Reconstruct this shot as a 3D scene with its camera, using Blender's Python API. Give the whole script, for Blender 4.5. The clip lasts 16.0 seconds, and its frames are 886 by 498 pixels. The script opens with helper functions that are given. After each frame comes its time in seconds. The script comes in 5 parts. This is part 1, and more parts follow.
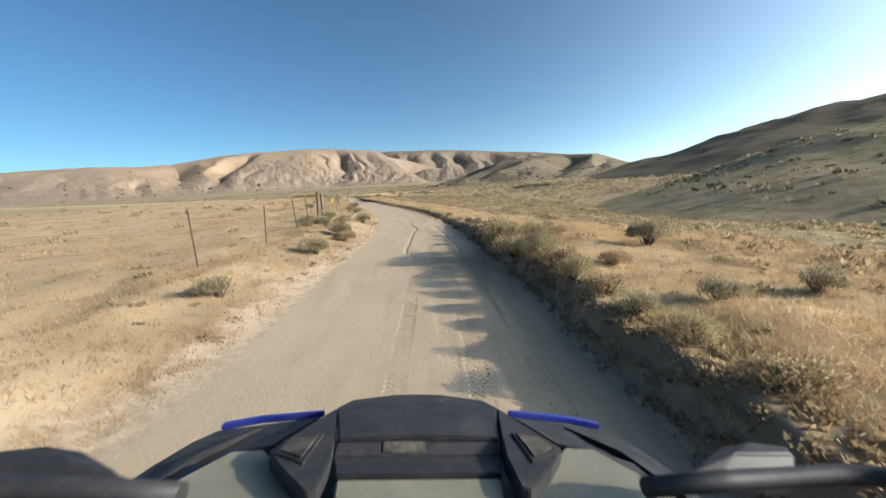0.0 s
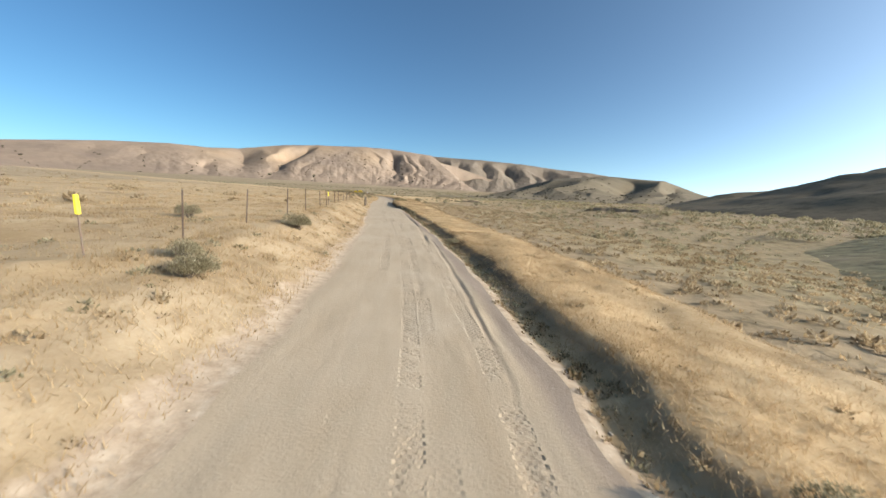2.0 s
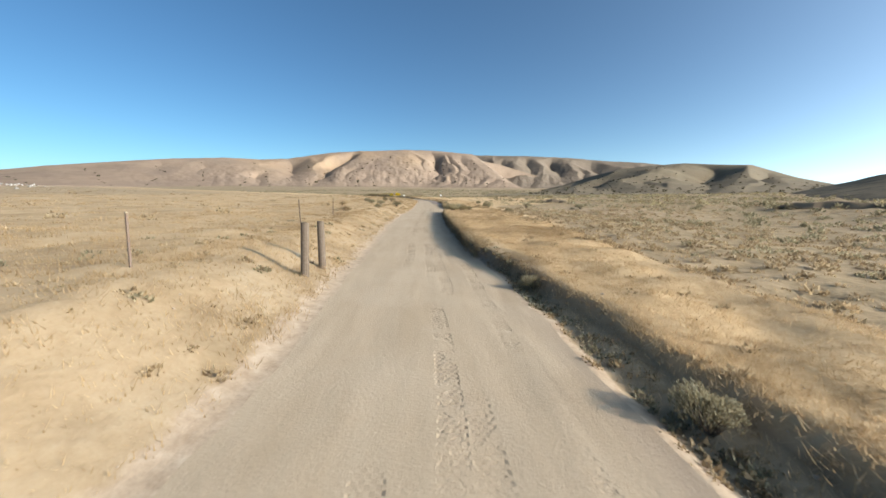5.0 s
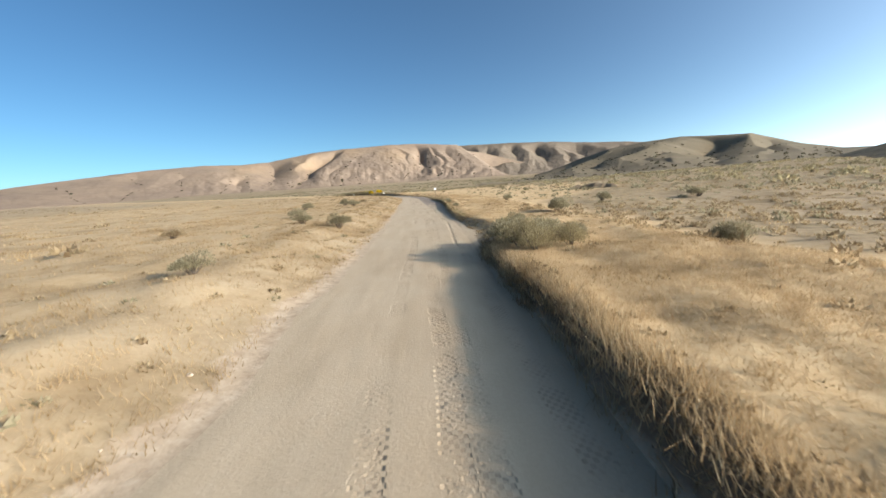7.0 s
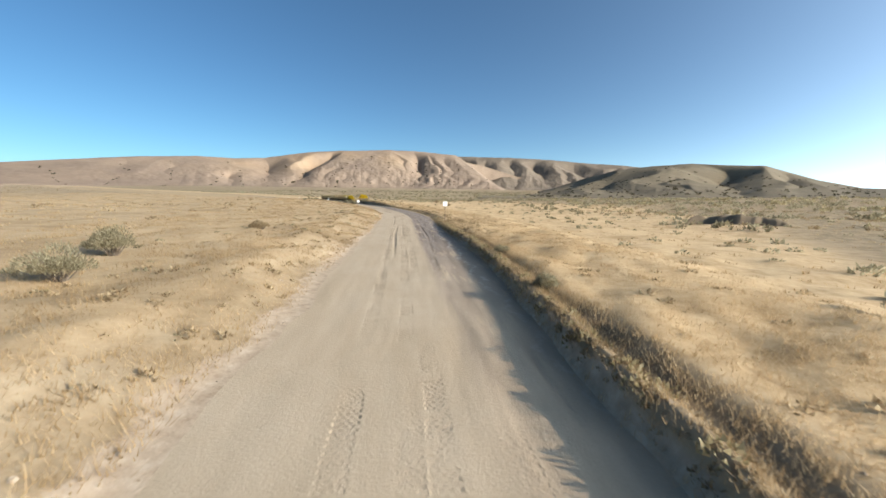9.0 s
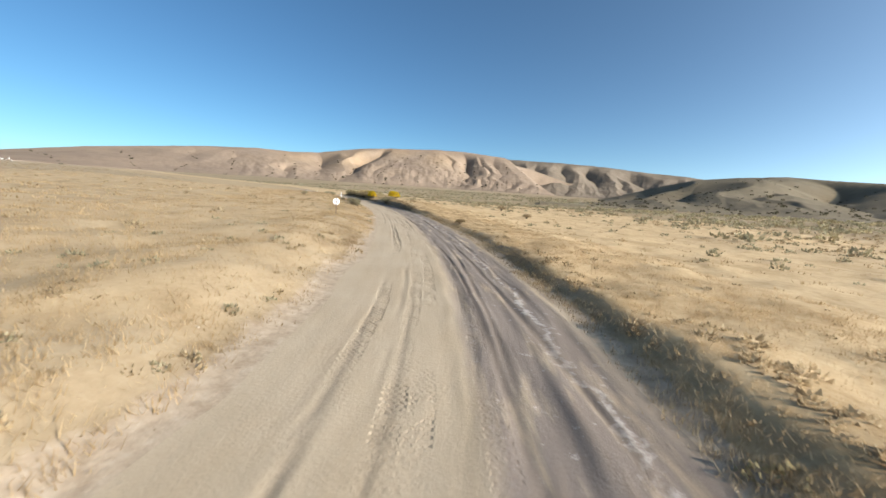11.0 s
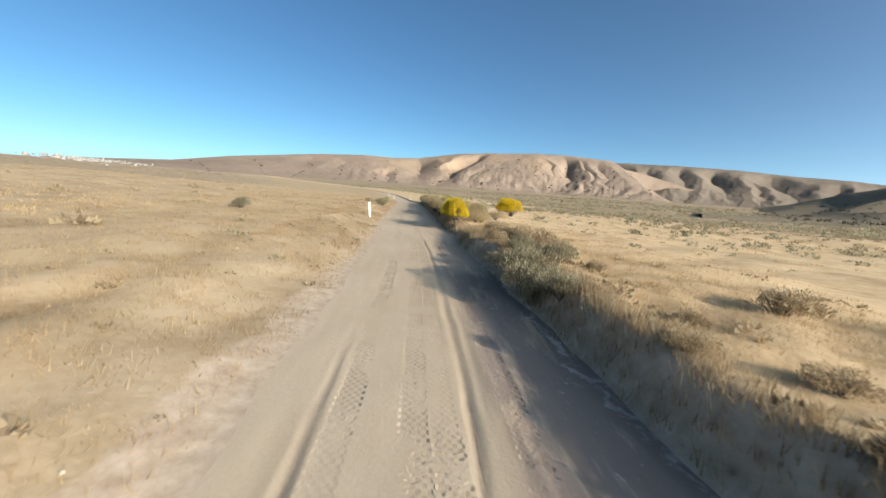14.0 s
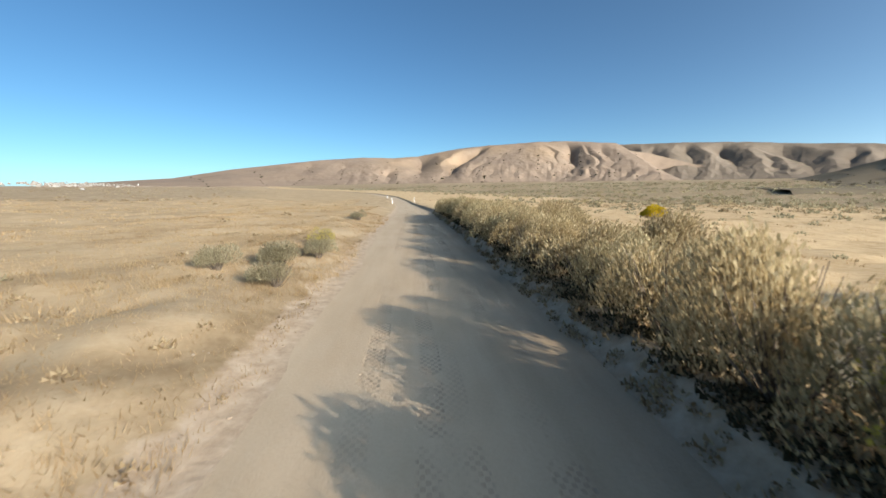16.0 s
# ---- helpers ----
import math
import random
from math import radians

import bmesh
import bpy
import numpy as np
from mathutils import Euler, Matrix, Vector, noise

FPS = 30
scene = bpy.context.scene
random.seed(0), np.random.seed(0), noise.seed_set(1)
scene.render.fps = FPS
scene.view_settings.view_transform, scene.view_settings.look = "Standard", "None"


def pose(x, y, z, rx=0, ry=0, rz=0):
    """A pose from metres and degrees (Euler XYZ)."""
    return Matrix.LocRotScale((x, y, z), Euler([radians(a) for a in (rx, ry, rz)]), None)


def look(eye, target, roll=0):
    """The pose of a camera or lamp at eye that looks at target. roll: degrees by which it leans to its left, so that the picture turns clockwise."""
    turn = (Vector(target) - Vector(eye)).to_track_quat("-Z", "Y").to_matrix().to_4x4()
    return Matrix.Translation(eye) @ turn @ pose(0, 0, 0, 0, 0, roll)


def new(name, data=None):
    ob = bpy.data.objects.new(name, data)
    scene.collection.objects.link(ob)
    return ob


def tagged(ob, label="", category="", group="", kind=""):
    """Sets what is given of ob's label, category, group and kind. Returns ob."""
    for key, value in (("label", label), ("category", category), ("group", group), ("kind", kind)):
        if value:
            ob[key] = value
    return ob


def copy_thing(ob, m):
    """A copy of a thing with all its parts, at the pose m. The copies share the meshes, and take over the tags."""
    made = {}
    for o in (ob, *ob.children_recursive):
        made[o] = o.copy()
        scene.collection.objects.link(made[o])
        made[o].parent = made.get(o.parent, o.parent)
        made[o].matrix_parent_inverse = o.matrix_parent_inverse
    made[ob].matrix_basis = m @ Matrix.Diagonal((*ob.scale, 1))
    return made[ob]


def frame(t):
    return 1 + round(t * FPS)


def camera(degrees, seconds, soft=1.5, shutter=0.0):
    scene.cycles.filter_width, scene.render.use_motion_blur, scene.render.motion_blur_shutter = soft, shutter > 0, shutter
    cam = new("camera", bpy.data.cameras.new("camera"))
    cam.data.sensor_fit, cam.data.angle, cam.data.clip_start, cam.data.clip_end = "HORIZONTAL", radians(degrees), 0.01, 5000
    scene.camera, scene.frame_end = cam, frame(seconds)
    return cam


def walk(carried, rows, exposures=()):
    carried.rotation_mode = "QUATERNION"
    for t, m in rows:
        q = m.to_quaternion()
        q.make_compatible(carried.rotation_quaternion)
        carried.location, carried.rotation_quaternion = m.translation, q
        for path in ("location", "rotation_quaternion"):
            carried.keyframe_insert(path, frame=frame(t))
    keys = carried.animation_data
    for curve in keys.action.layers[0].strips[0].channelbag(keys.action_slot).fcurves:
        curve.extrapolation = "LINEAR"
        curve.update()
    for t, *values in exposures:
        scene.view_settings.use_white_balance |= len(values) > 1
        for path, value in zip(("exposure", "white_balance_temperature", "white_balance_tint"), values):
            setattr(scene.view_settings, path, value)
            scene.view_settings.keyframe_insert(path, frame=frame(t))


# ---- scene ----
cam = camera(98.86, 16.0, soft=1.5, shutter=0.035)
PATH = (
    (0.0, 0.00, 0.00, 1.993, 80.69, 3.01, -0.01),
    (0.5, -0.12, 4.99, 1.924, 80.99, 0.04, -2.24),
    (1.0, -0.35, 10.17, 1.890, 79.94, -1.15, 0.08),
    (1.5, -0.89, 15.74, 1.964, 81.02, -2.13, 4.24),
    (2.0, -1.83, 21.64, 1.945, 81.92, -3.52, 7.11),
    (2.5, -3.13, 27.77, 1.871, 81.55, -4.72, 9.02),
    (3.0, -4.69, 33.96, 1.829, 81.95, -1.07, 11.06),
    (3.5, -6.34, 40.17, 1.838, 81.66, -1.32, 12.37),
    (4.0, -8.14, 46.08, 1.872, 81.90, -1.40, 13.36),
    (6.5, -17.20, 76.27, 1.822, 80.82, 1.85, 12.04),
    (7.0, -18.97, 82.68, 1.846, 80.52, 3.38, 11.49),
    (7.5, -20.62, 88.77, 1.853, 80.04, 3.47, 10.55),
    (8.0, -22.11, 95.11, 1.991, 80.35, 4.99, 10.36),
    (8.5, -23.96, 102.14, 1.795, 81.60, 0.27, 11.36),
    (9.0, -26.09, 109.56, 2.077, 81.91, -1.05, 10.85),
    (11.5, -36.94, 144.80, 1.840, 81.84, -5.80, 20.03),
    (12.0, -40.00, 151.71, 1.841, 81.95, -7.41, 21.80),
    (12.5, -43.31, 158.32, 1.902, 81.88, -6.06, 24.55),
    (13.0, -46.53, 164.25, 1.948, 81.98, -6.44, 27.10),
    (13.5, -50.12, 170.32, 1.955, 82.03, -6.58, 29.17),
    (14.0, -54.32, 176.41, 1.886, 81.47, -4.60, 31.93),
    (14.5, -58.91, 182.78, 1.887, 81.81, -3.09, 32.85),
    (15.0, -63.56, 189.04, 1.834, 81.84, -4.77, 35.85),
    (15.5, -68.15, 194.89, 1.880, 81.13, -1.04, 34.39),
    (16.0, -72.64, 200.71, 1.900, 80.96, 0.01, 32.30),
)
walk(cam, [(t, pose(*row)) for t, *row in PATH], ((0.0, 0.84, 6500, 7.8), (16.0, 0.84, 6500, 7.8)))

# ---------------------------------------------------------------- world and sun
SUN_AZ, SUN_EL = 100.2, 19.5          # clockwise from +y, above the horizon
world = bpy.data.worlds.new("sky")
scene.world = world
world.use_nodes = True
wn = world.node_tree
sky = wn.nodes.new("ShaderNodeTexSky")
sky.sky_type, sky.sun_disc = "NISHITA", False
sky.sun_elevation, sky.sun_rotation = radians(SUN_EL), radians(SUN_AZ)
sky.altitude, sky.air_density, sky.dust_density, sky.ozone_density = 900, 0.92, 1.2, 3.3
tint = wn.nodes.new("ShaderNodeMix")
tint.data_type, tint.blend_type = "RGBA", "MULTIPLY"
tint.inputs[0].default_value = 1.0
tint.inputs[7].default_value = (0.885, 0.975, 1.0, 1)
# dust haze, brightest towards the sun
haze = wn.nodes.new("ShaderNodeTexSky")
haze.sky_type, haze.sun_disc = "NISHITA", False
haze.sun_elevation, haze.sun_rotation = sky.sun_elevation, sky.sun_rotation
haze.altitude, haze.air_density, haze.dust_density, haze.ozone_density = 900, 0.0, 3.0, 2.0
both = wn.nodes.new("ShaderNodeMix")
both.data_type, both.blend_type = "RGBA", "ADD"
both.inputs[0].default_value = 1.0
for layer, gain, slot in ((sky, (0.315, 0.605, 0.715, 1), 6), (haze, (4.2, 4.6, 4.85, 1), 7)):
    scale = wn.nodes.new("ShaderNodeMix")
    scale.data_type, scale.blend_type = "RGBA", "MULTIPLY"
    scale.inputs[0].default_value = 1.0
    scale.inputs[7].default_value = gain
    wn.links.new(layer.outputs[0], scale.inputs[6])
    wn.links.new(scale.outputs[2], both.inputs[slot])
wn.links.new(both.outputs[2], tint.inputs[6])
wn.links.new(tint.outputs[2], wn.nodes["Background"].inputs[0])
wn.nodes["Background"].inputs[1].default_value = 0.091
sun_dir = Vector((math.sin(radians(SUN_AZ)) * math.cos(radians(SUN_EL)),
                  math.cos(radians(SUN_AZ)) * math.cos(radians(SUN_EL)), math.sin(radians(SUN_EL))))
sun_data = bpy.data.lights.new("sun", "SUN")
sun_data.energy, sun_data.angle, sun_data.color = 5.0, radians(0.5), (1.0, 0.855, 0.67)
sun = new("sun", sun_data)
sun.matrix_world = look(sun_dir * 400, (0, 0, 0))


# ---------------------------------------------------------------- materials
def material(name, rough=0.9, metal=0.0, spec=0.2):
    m = bpy.data.materials.new(name)
    m.use_nodes = True
    b = m.node_tree.nodes["Principled BSDF"]
    b.inputs["Roughness"].default_value = rough
    b.inputs["Metallic"].default_value = metal
    b.inputs["Specular IOR Level"].default_value = spec
    return m, m.node_tree, b


def node(tree, kind, **values):
    n = tree.nodes.new(kind)
    for key, value in values.items():
        n.inputs[key].default_value = value
    return n


def noise_tex(tree, vec, scale, detail=5.0, rough=0.6, distortion=0.0):
    n = node(tree, "ShaderNodeTexNoise", Scale=scale, Detail=detail, Roughness=rough, Distortion=distortion)
    tree.links.new(vec, n.inputs["Vector"])
    return n.outputs["Fac"]


def ramp(tree, fac, stops):
    n = tree.nodes.new("ShaderNodeValToRGB")
    e = n.color_ramp.elements
    while len(e) < len(stops):
        e.new(0.5)
    for el, (p, c) in zip(e, stops):
        el.position, el.color = p, (*c, 1) if len(c) == 3 else c
    tree.links.new(fac, n.inputs[0])
    return n.outputs[0]


def mix(tree, fac, a, b, blend="MIX"):
    n = tree.nodes.new("ShaderNodeMix")
    n.data_type, n.blend_type = "RGBA", blend
    for sock, v in ((n.inputs[0], fac), (n.inputs[6], a), (n.inputs[7], b)):
        if isinstance(v, (int, float)):
            sock.default_value = v
        elif isinstance(v, tuple):
            sock.default_value = (*v, 1)
        else:
            tree.links.new(v, sock)
    return n.outputs[2]


def calc(tree, op, a, b=0.0):
    n = tree.nodes.new("ShaderNodeMath")
    n.operation = op
    for sock, v in zip(n.inputs, (a, b)):
        if isinstance(v, (int, float)):
            sock.default_value = v
        else:
            tree.links.new(v, sock)
    return n.outputs[0]


def bump(tree, bsdf, height, strength, distance):
    n = node(tree, "ShaderNodeBump", Strength=strength, Distance=distance)
    tree.links.new(height, n.inputs["Height"])
    tree.links.new(n.outputs[0], bsdf.inputs["Normal"])
    return n


def position(tree):
    return tree.nodes.new("ShaderNodeNewGeometry").outputs["Position"]


def grass_ground_material():
    m, t, b = material("dry_grassland", 0.95, spec=0.1)
    p = position(t)
    fine = noise_tex(t, p, 9.0, 6, 0.7)
    mid = noise_tex(t, p, 1.1, 5, 0.65)
    big = noise_tex(t, p, 0.05, 5, 0.6, 0.5)
    straw = ramp(t, fine, [(0.28, (0.211, 0.155, 0.095)), (0.45, (0.279, 0.209, 0.132)), (0.60, (0.316, 0.246, 0.162)), (0.8, (0.353, 0.288, 0.203))])
    gold = ramp(t, mid, [(0.3, (0.223, 0.164, 0.0992)), (0.5, (0.304, 0.232, 0.146)), (0.7, (0.329, 0.273, 0.192))])
    col = mix(t, 0.5, straw, gold)
    tuft = ramp(t, noise_tex(t, p, 0.32, 6, 0.7, 0.4), [(0.36, (0.62, 0.58, 0.52)), (0.50, (0.90, 0.88, 0.85)), (0.62, (1.0, 1.0, 1.0))])
    col = mix(t, 1.0, col, tuft, "MULTIPLY")
    scrub = ramp(t, noise_tex(t, p, 1.3, 7, 0.75), [(0.38, (0.31, 0.232, 0.142)), (0.52, (0.225, 0.168, 0.099)), (0.64, (0.10, 0.076, 0.044))])
    wild = t.nodes.new("ShaderNodeAttribute")
    wild.attribute_name = "scrubby"
    olive = t.nodes.new("ShaderNodeAttribute")
    olive.attribute_name = "olive"
    green = ramp(t, noise_tex(t, p, 0.8, 7, 0.75), [(0.36, (0.29, 0.245, 0.13)), (0.50, (0.19, 0.165, 0.085)), (0.62, (0.075, 0.068, 0.036))])
    scrub = mix(t, olive.outputs["Fac"], scrub, green)
    k = calc(t, "ADD", calc(t, "MULTIPLY", calc(t, "SUBTRACT", big, 0.5), 2.6), wild.outputs["Fac"])
    col = mix(t, ramp(t, k, [(0.30, (0, 0, 0)), (0.85, (0.85, 0.85, 0.85))]), col, scrub)
    lush = t.nodes.new("ShaderNodeAttribute")
    lush.attribute_name = "golden"
    mat_grass = ramp(t, noise_tex(t, p, 4.0, 7, 0.8), [(0.30, (0.335, 0.238, 0.130)), (0.48, (0.455, 0.334, 0.195)), (0.66, (0.52, 0.40, 0.25))])
    swath = ramp(t, noise_tex(t, p, 0.45, 6, 0.7, 0.6), [(0.36, (0.68, 0.63, 0.55)), (0.50, (0.94, 0.91, 0.86)), (0.66, (1.08, 1.06, 1.02))])
    mat_grass = mix(t, 1.0, mat_grass, swath, "MULTIPLY")
    col = mix(t, calc(t, "MULTIPLY", lush.outputs["Fac"], 0.85), col, mat_grass)
    at = t.nodes.new("ShaderNodeAttribute")
    at.attribute_name = "soil"
    soil = ramp(t, noise_tex(t, p, 5.0, 6, 0.65), [(0.34, (0.265, 0.20, 0.138)), (0.5, (0.325, 0.252, 0.18)), (0.66, (0.385, 0.31, 0.23))])
    edge = calc(t, "ADD", at.outputs["Fac"], calc(t, "MULTIPLY", calc(t, "SUBTRACT", mid, 0.5), 1.4))
    col = mix(t, ramp(t, edge, [(0.42, (0, 0, 0)), (0.6, (1, 1, 1))]), col, soil)
    # dark strip on cut faces: brown earth with shade painted in
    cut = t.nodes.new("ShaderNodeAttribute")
    cut.attribute_name = "cut_earth_shade"
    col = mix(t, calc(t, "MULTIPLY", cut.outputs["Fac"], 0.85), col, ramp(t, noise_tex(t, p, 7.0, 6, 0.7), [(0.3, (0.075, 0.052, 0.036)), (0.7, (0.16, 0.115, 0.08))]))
    t.links.new(col, b.inputs["Base Color"])
    hummock = calc(t, "MULTIPLY", noise_tex(t, p, 0.9, 6, 0.7), calc(t, "MULTIPLY", wild.outputs["Fac"], 6.0))
    bump(t, b, calc(t, "ADD", calc(t, "ADD", calc(t, "MULTIPLY", fine, 0.35), calc(t, "MULTIPLY", mid, 1.3)), hummock), 0.5, 0.06)
    return m


def road_material():
    m, t, b = material("packed_dirt", 0.95, spec=0.12)
    p = position(t)
    uv = t.nodes.new("ShaderNodeUVMap").outputs[0]
    sep = t.nodes.new("ShaderNodeSeparateXYZ")
    t.links.new(uv, sep.inputs[0])
    stretch = node(t, "ShaderNodeMapping")
    stretch.inputs["Scale"].default_value = (2.2, 0.30, 1)
    t.links.new(uv, stretch.inputs[0])
    streak = noise_tex(t, stretch.outputs[0], 1.0, 5, 0.6)
    big = noise_tex(t, p, 0.45, 5, 0.6)
    fine = noise_tex(t, p, 28.0, 6, 0.7)
    col = ramp(t, streak, [(0.3, (0.304, 0.239, 0.162)), (0.5, (0.341, 0.273, 0.191)), (0.7, (0.372, 0.301, 0.214))])
    col = mix(t, ramp(t, big, [(0.45, (0, 0, 0)), (0.7, (0.5, 0.5, 0.5))]), col, (0.403, 0.338, 0.254))
    col = mix(t, 0.25, col, ramp(t, fine, [(0.3, (0.267, 0.208, 0.146)), (0.6, (0.372, 0.298, 0.214))]))
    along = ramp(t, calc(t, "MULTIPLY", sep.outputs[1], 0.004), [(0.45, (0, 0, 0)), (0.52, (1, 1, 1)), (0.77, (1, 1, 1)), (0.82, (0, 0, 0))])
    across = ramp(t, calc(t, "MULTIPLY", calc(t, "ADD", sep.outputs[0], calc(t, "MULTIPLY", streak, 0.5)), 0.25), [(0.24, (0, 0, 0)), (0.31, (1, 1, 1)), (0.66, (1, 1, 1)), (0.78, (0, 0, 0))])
    # damp soil, with bank and rut shade put into the same tint
    damp_shade = calc(t, "MULTIPLY", calc(t, "MULTIPLY", along, across), ramp(t, noise_tex(t, stretch.outputs[0], 1.7, 4, 0.6), [(0.30, (0, 0, 0)), (0.46, (1, 1, 1))]))
    col = mix(t, calc(t, "MULTIPLY", damp_shade, 0.85), col, (0.149, 0.124, 0.112))
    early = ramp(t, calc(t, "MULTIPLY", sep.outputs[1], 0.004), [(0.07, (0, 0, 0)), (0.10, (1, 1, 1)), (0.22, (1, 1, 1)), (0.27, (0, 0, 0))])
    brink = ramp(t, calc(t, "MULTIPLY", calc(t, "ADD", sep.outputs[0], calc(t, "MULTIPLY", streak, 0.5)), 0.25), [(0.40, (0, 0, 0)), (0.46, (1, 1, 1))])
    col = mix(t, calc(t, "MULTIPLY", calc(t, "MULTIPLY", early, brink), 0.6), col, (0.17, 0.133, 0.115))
    crust = calc(t, "MULTIPLY", calc(t, "MULTIPLY", along, across), ramp(t, noise_tex(t, p, 6.0, 6, 0.75), [(0.60, (0, 0, 0)), (0.70, (1, 1, 1))]))
    col = mix(t, calc(t, "MULTIPLY", crust, 0.6), col, (0.446, 0.415, 0.384))
    vein = calc(t, "ABSOLUTE", calc(t, "SUBTRACT", calc(t, "ADD", sep.outputs[0], calc(t, "MULTIPLY", calc(t, "SUBTRACT", noise_tex(t, p, 0.8, 5, 0.7), 0.5), 1.5)), 2.05))
    vein = calc(t, "MULTIPLY", calc(t, "MULTIPLY", ramp(t, vein, [(0.03, (1, 1, 1)), (0.08, (0, 0, 0))]), along), ramp(t, noise_tex(t, p, 2.5, 5, 0.7), [(0.42, (0, 0, 0)), (0.55, (1, 1, 1))]))
    col = mix(t, calc(t, "MULTIPLY", vein, 0.5), col, (0.459, 0.434, 0.403))
    # rut tint: packed damp soil together with the ruts' painted shade
    rut_shade = t.nodes.new("ShaderNodeAttribute")
    rut_shade.attribute_name = "worn"
    col = mix(t, calc(t, "MULTIPLY", calc(t, "MULTIPLY", rut_shade.outputs["Fac"], 0.6), ramp(t, noise_tex(t, p, 5.0, 5, 0.7), [(0.25, (0.35, 0.35, 0.35)), (0.55, (1, 1, 1))])), col, (0.185, 0.143, 0.105))
    # tyre lugs pressed into the dust, along some bands of the road
    grid_d = calc(t, "SINE", calc(t, "MULTIPLY", sep.outputs[0], 80.0))
    grid_s = calc(t, "SINE", calc(t, "ADD", calc(t, "MULTIPLY", sep.outputs[1], 62.0), calc(t, "MULTIPLY", fine, 2.0)))
    band = None
    for c, off in ((-0.50, 3.0), (0.08, 11.0), (0.34, 19.0), (0.98, 27.0)):
        run = node(t, "ShaderNodeCombineXYZ", X=off)
        t.links.new(calc(t, "MULTIPLY", sep.outputs[1], 0.13), run.inputs[1])
        wave = noise_tex(t, run.outputs[0], 1.0, 3, 0.6)
        gap = calc(t, "ABSOLUTE", calc(t, "SUBTRACT", calc(t, "SUBTRACT", sep.outputs[0], c), calc(t, "MULTIPLY", calc(t, "SUBTRACT", wave, 0.5), 0.5)))
        here = calc(t, "MULTIPLY", ramp(t, gap, [(0.10, (1, 1, 1)), (0.13, (0, 0, 0))]), ramp(t, wave, [(0.47, (0, 0, 0)), (0.54, (1, 1, 1))]))
        band = here if band is None else calc(t, "MAXIMUM", band, here)
    band = calc(t, "MULTIPLY", band, ramp(t, noise_tex(t, p, 2.2, 4, 0.65), [(0.43, (0, 0, 0)), (0.56, (1, 1, 1))]))
    lugs = calc(t, "MULTIPLY", calc(t, "GREATER_THAN", calc(t, "MULTIPLY", grid_d, grid_s), 0.05), band)
    # pressed hollows also get their shade as a darker colour
    col = mix(t, calc(t, "MULTIPLY", lugs, 0.38), col, (0.18, 0.136, 0.0961))
    col = mix(t, 1.0, col, (1.0, 0.985, 0.975), "MULTIPLY")
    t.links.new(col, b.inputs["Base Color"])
    h = calc(t, "ADD", calc(t, "MULTIPLY", lugs, -0.5), calc(t, "ADD", calc(t, "MULTIPLY", fine, 0.22), calc(t, "MULTIPLY", big, 0.5)))
    bump(t, b, h, 0.7, 0.05)
    return m


def hill_material(name, low, mid_tone, high, scrub_tone, scrub_at, relief=4.0):
    m, t, b = material(name, 0.97, spec=0.05)
    p = position(t)
    big = noise_tex(t, p, 0.0035, 6, 0.6, 0.6)
    mid = noise_tex(t, p, 0.02, 7, 0.65)
    fine = noise_tex(t, p, 0.15, 6, 0.75)
    col = ramp(t, big, [(0.34, low), (0.48, mid_tone), (0.62, high)])
    col = mix(t, 0.35, col, ramp(t, mid, [(0.35, low), (0.6, high)]))
    col = mix(t, ramp(t, fine, [(scrub_at, (0, 0, 0)), (scrub_at + 0.16, (0.7, 0.7, 0.7))]), col, scrub_tone)
    # orange tone that puts sunlit slopes into the colour
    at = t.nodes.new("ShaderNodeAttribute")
    at.attribute_name = "sunlit_ochre"
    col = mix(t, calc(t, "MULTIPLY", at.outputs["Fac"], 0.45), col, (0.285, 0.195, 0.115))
    t.links.new(col, b.inputs["Base Color"])
    bump(t, b, calc(t, "ADD", mid, calc(t, "MULTIPLY", fine, 0.3)), 0.5, relief)
    return m


def plant_material(name, dark, light, bright, rough=0.85, upright=0.0):
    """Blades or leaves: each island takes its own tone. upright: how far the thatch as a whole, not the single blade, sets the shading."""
    m, t, b = material(name, rough, spec=0.15)
    g = t.nodes.new("ShaderNodeNewGeometry")
    col = ramp(t, g.outputs["Random Per Island"], [(0.0, dark), (0.55, light), (1.0, bright)])
    o = t.nodes.new("ShaderNodeObjectInfo")
    col = mix(t, calc(t, "MULTIPLY", o.outputs["Random"], 0.25), col, dark)
    patch = ramp(t, noise_tex(t, g.outputs["Position"], 0.32, 6, 0.7), [(0.34, (0.62, 0.58, 0.52)), (0.48, (0.88, 0.86, 0.82)), (0.64, (1.05, 1.03, 0.98))])
    col = mix(t, 1.0, col, patch, "MULTIPLY")
    t.links.new(col, b.inputs["Base Color"])
    tr = t.nodes.new("ShaderNodeBsdfTranslucent")
    t.links.new(col, tr.inputs[0])
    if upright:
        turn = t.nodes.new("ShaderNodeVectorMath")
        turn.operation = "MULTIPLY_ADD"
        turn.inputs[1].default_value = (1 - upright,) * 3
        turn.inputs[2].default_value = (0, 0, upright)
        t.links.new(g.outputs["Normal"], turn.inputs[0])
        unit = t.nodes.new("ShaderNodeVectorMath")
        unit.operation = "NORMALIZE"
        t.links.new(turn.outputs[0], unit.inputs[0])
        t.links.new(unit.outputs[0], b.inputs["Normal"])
    ms = node(t, "ShaderNodeMixShader", Fac=0.5)
    t.links.new(b.outputs[0], ms.inputs[1])
    t.links.new(tr.outputs[0], ms.inputs[2])
    t.links.new(ms.outputs[0], t.nodes["Material Output"].inputs[0])
    return m


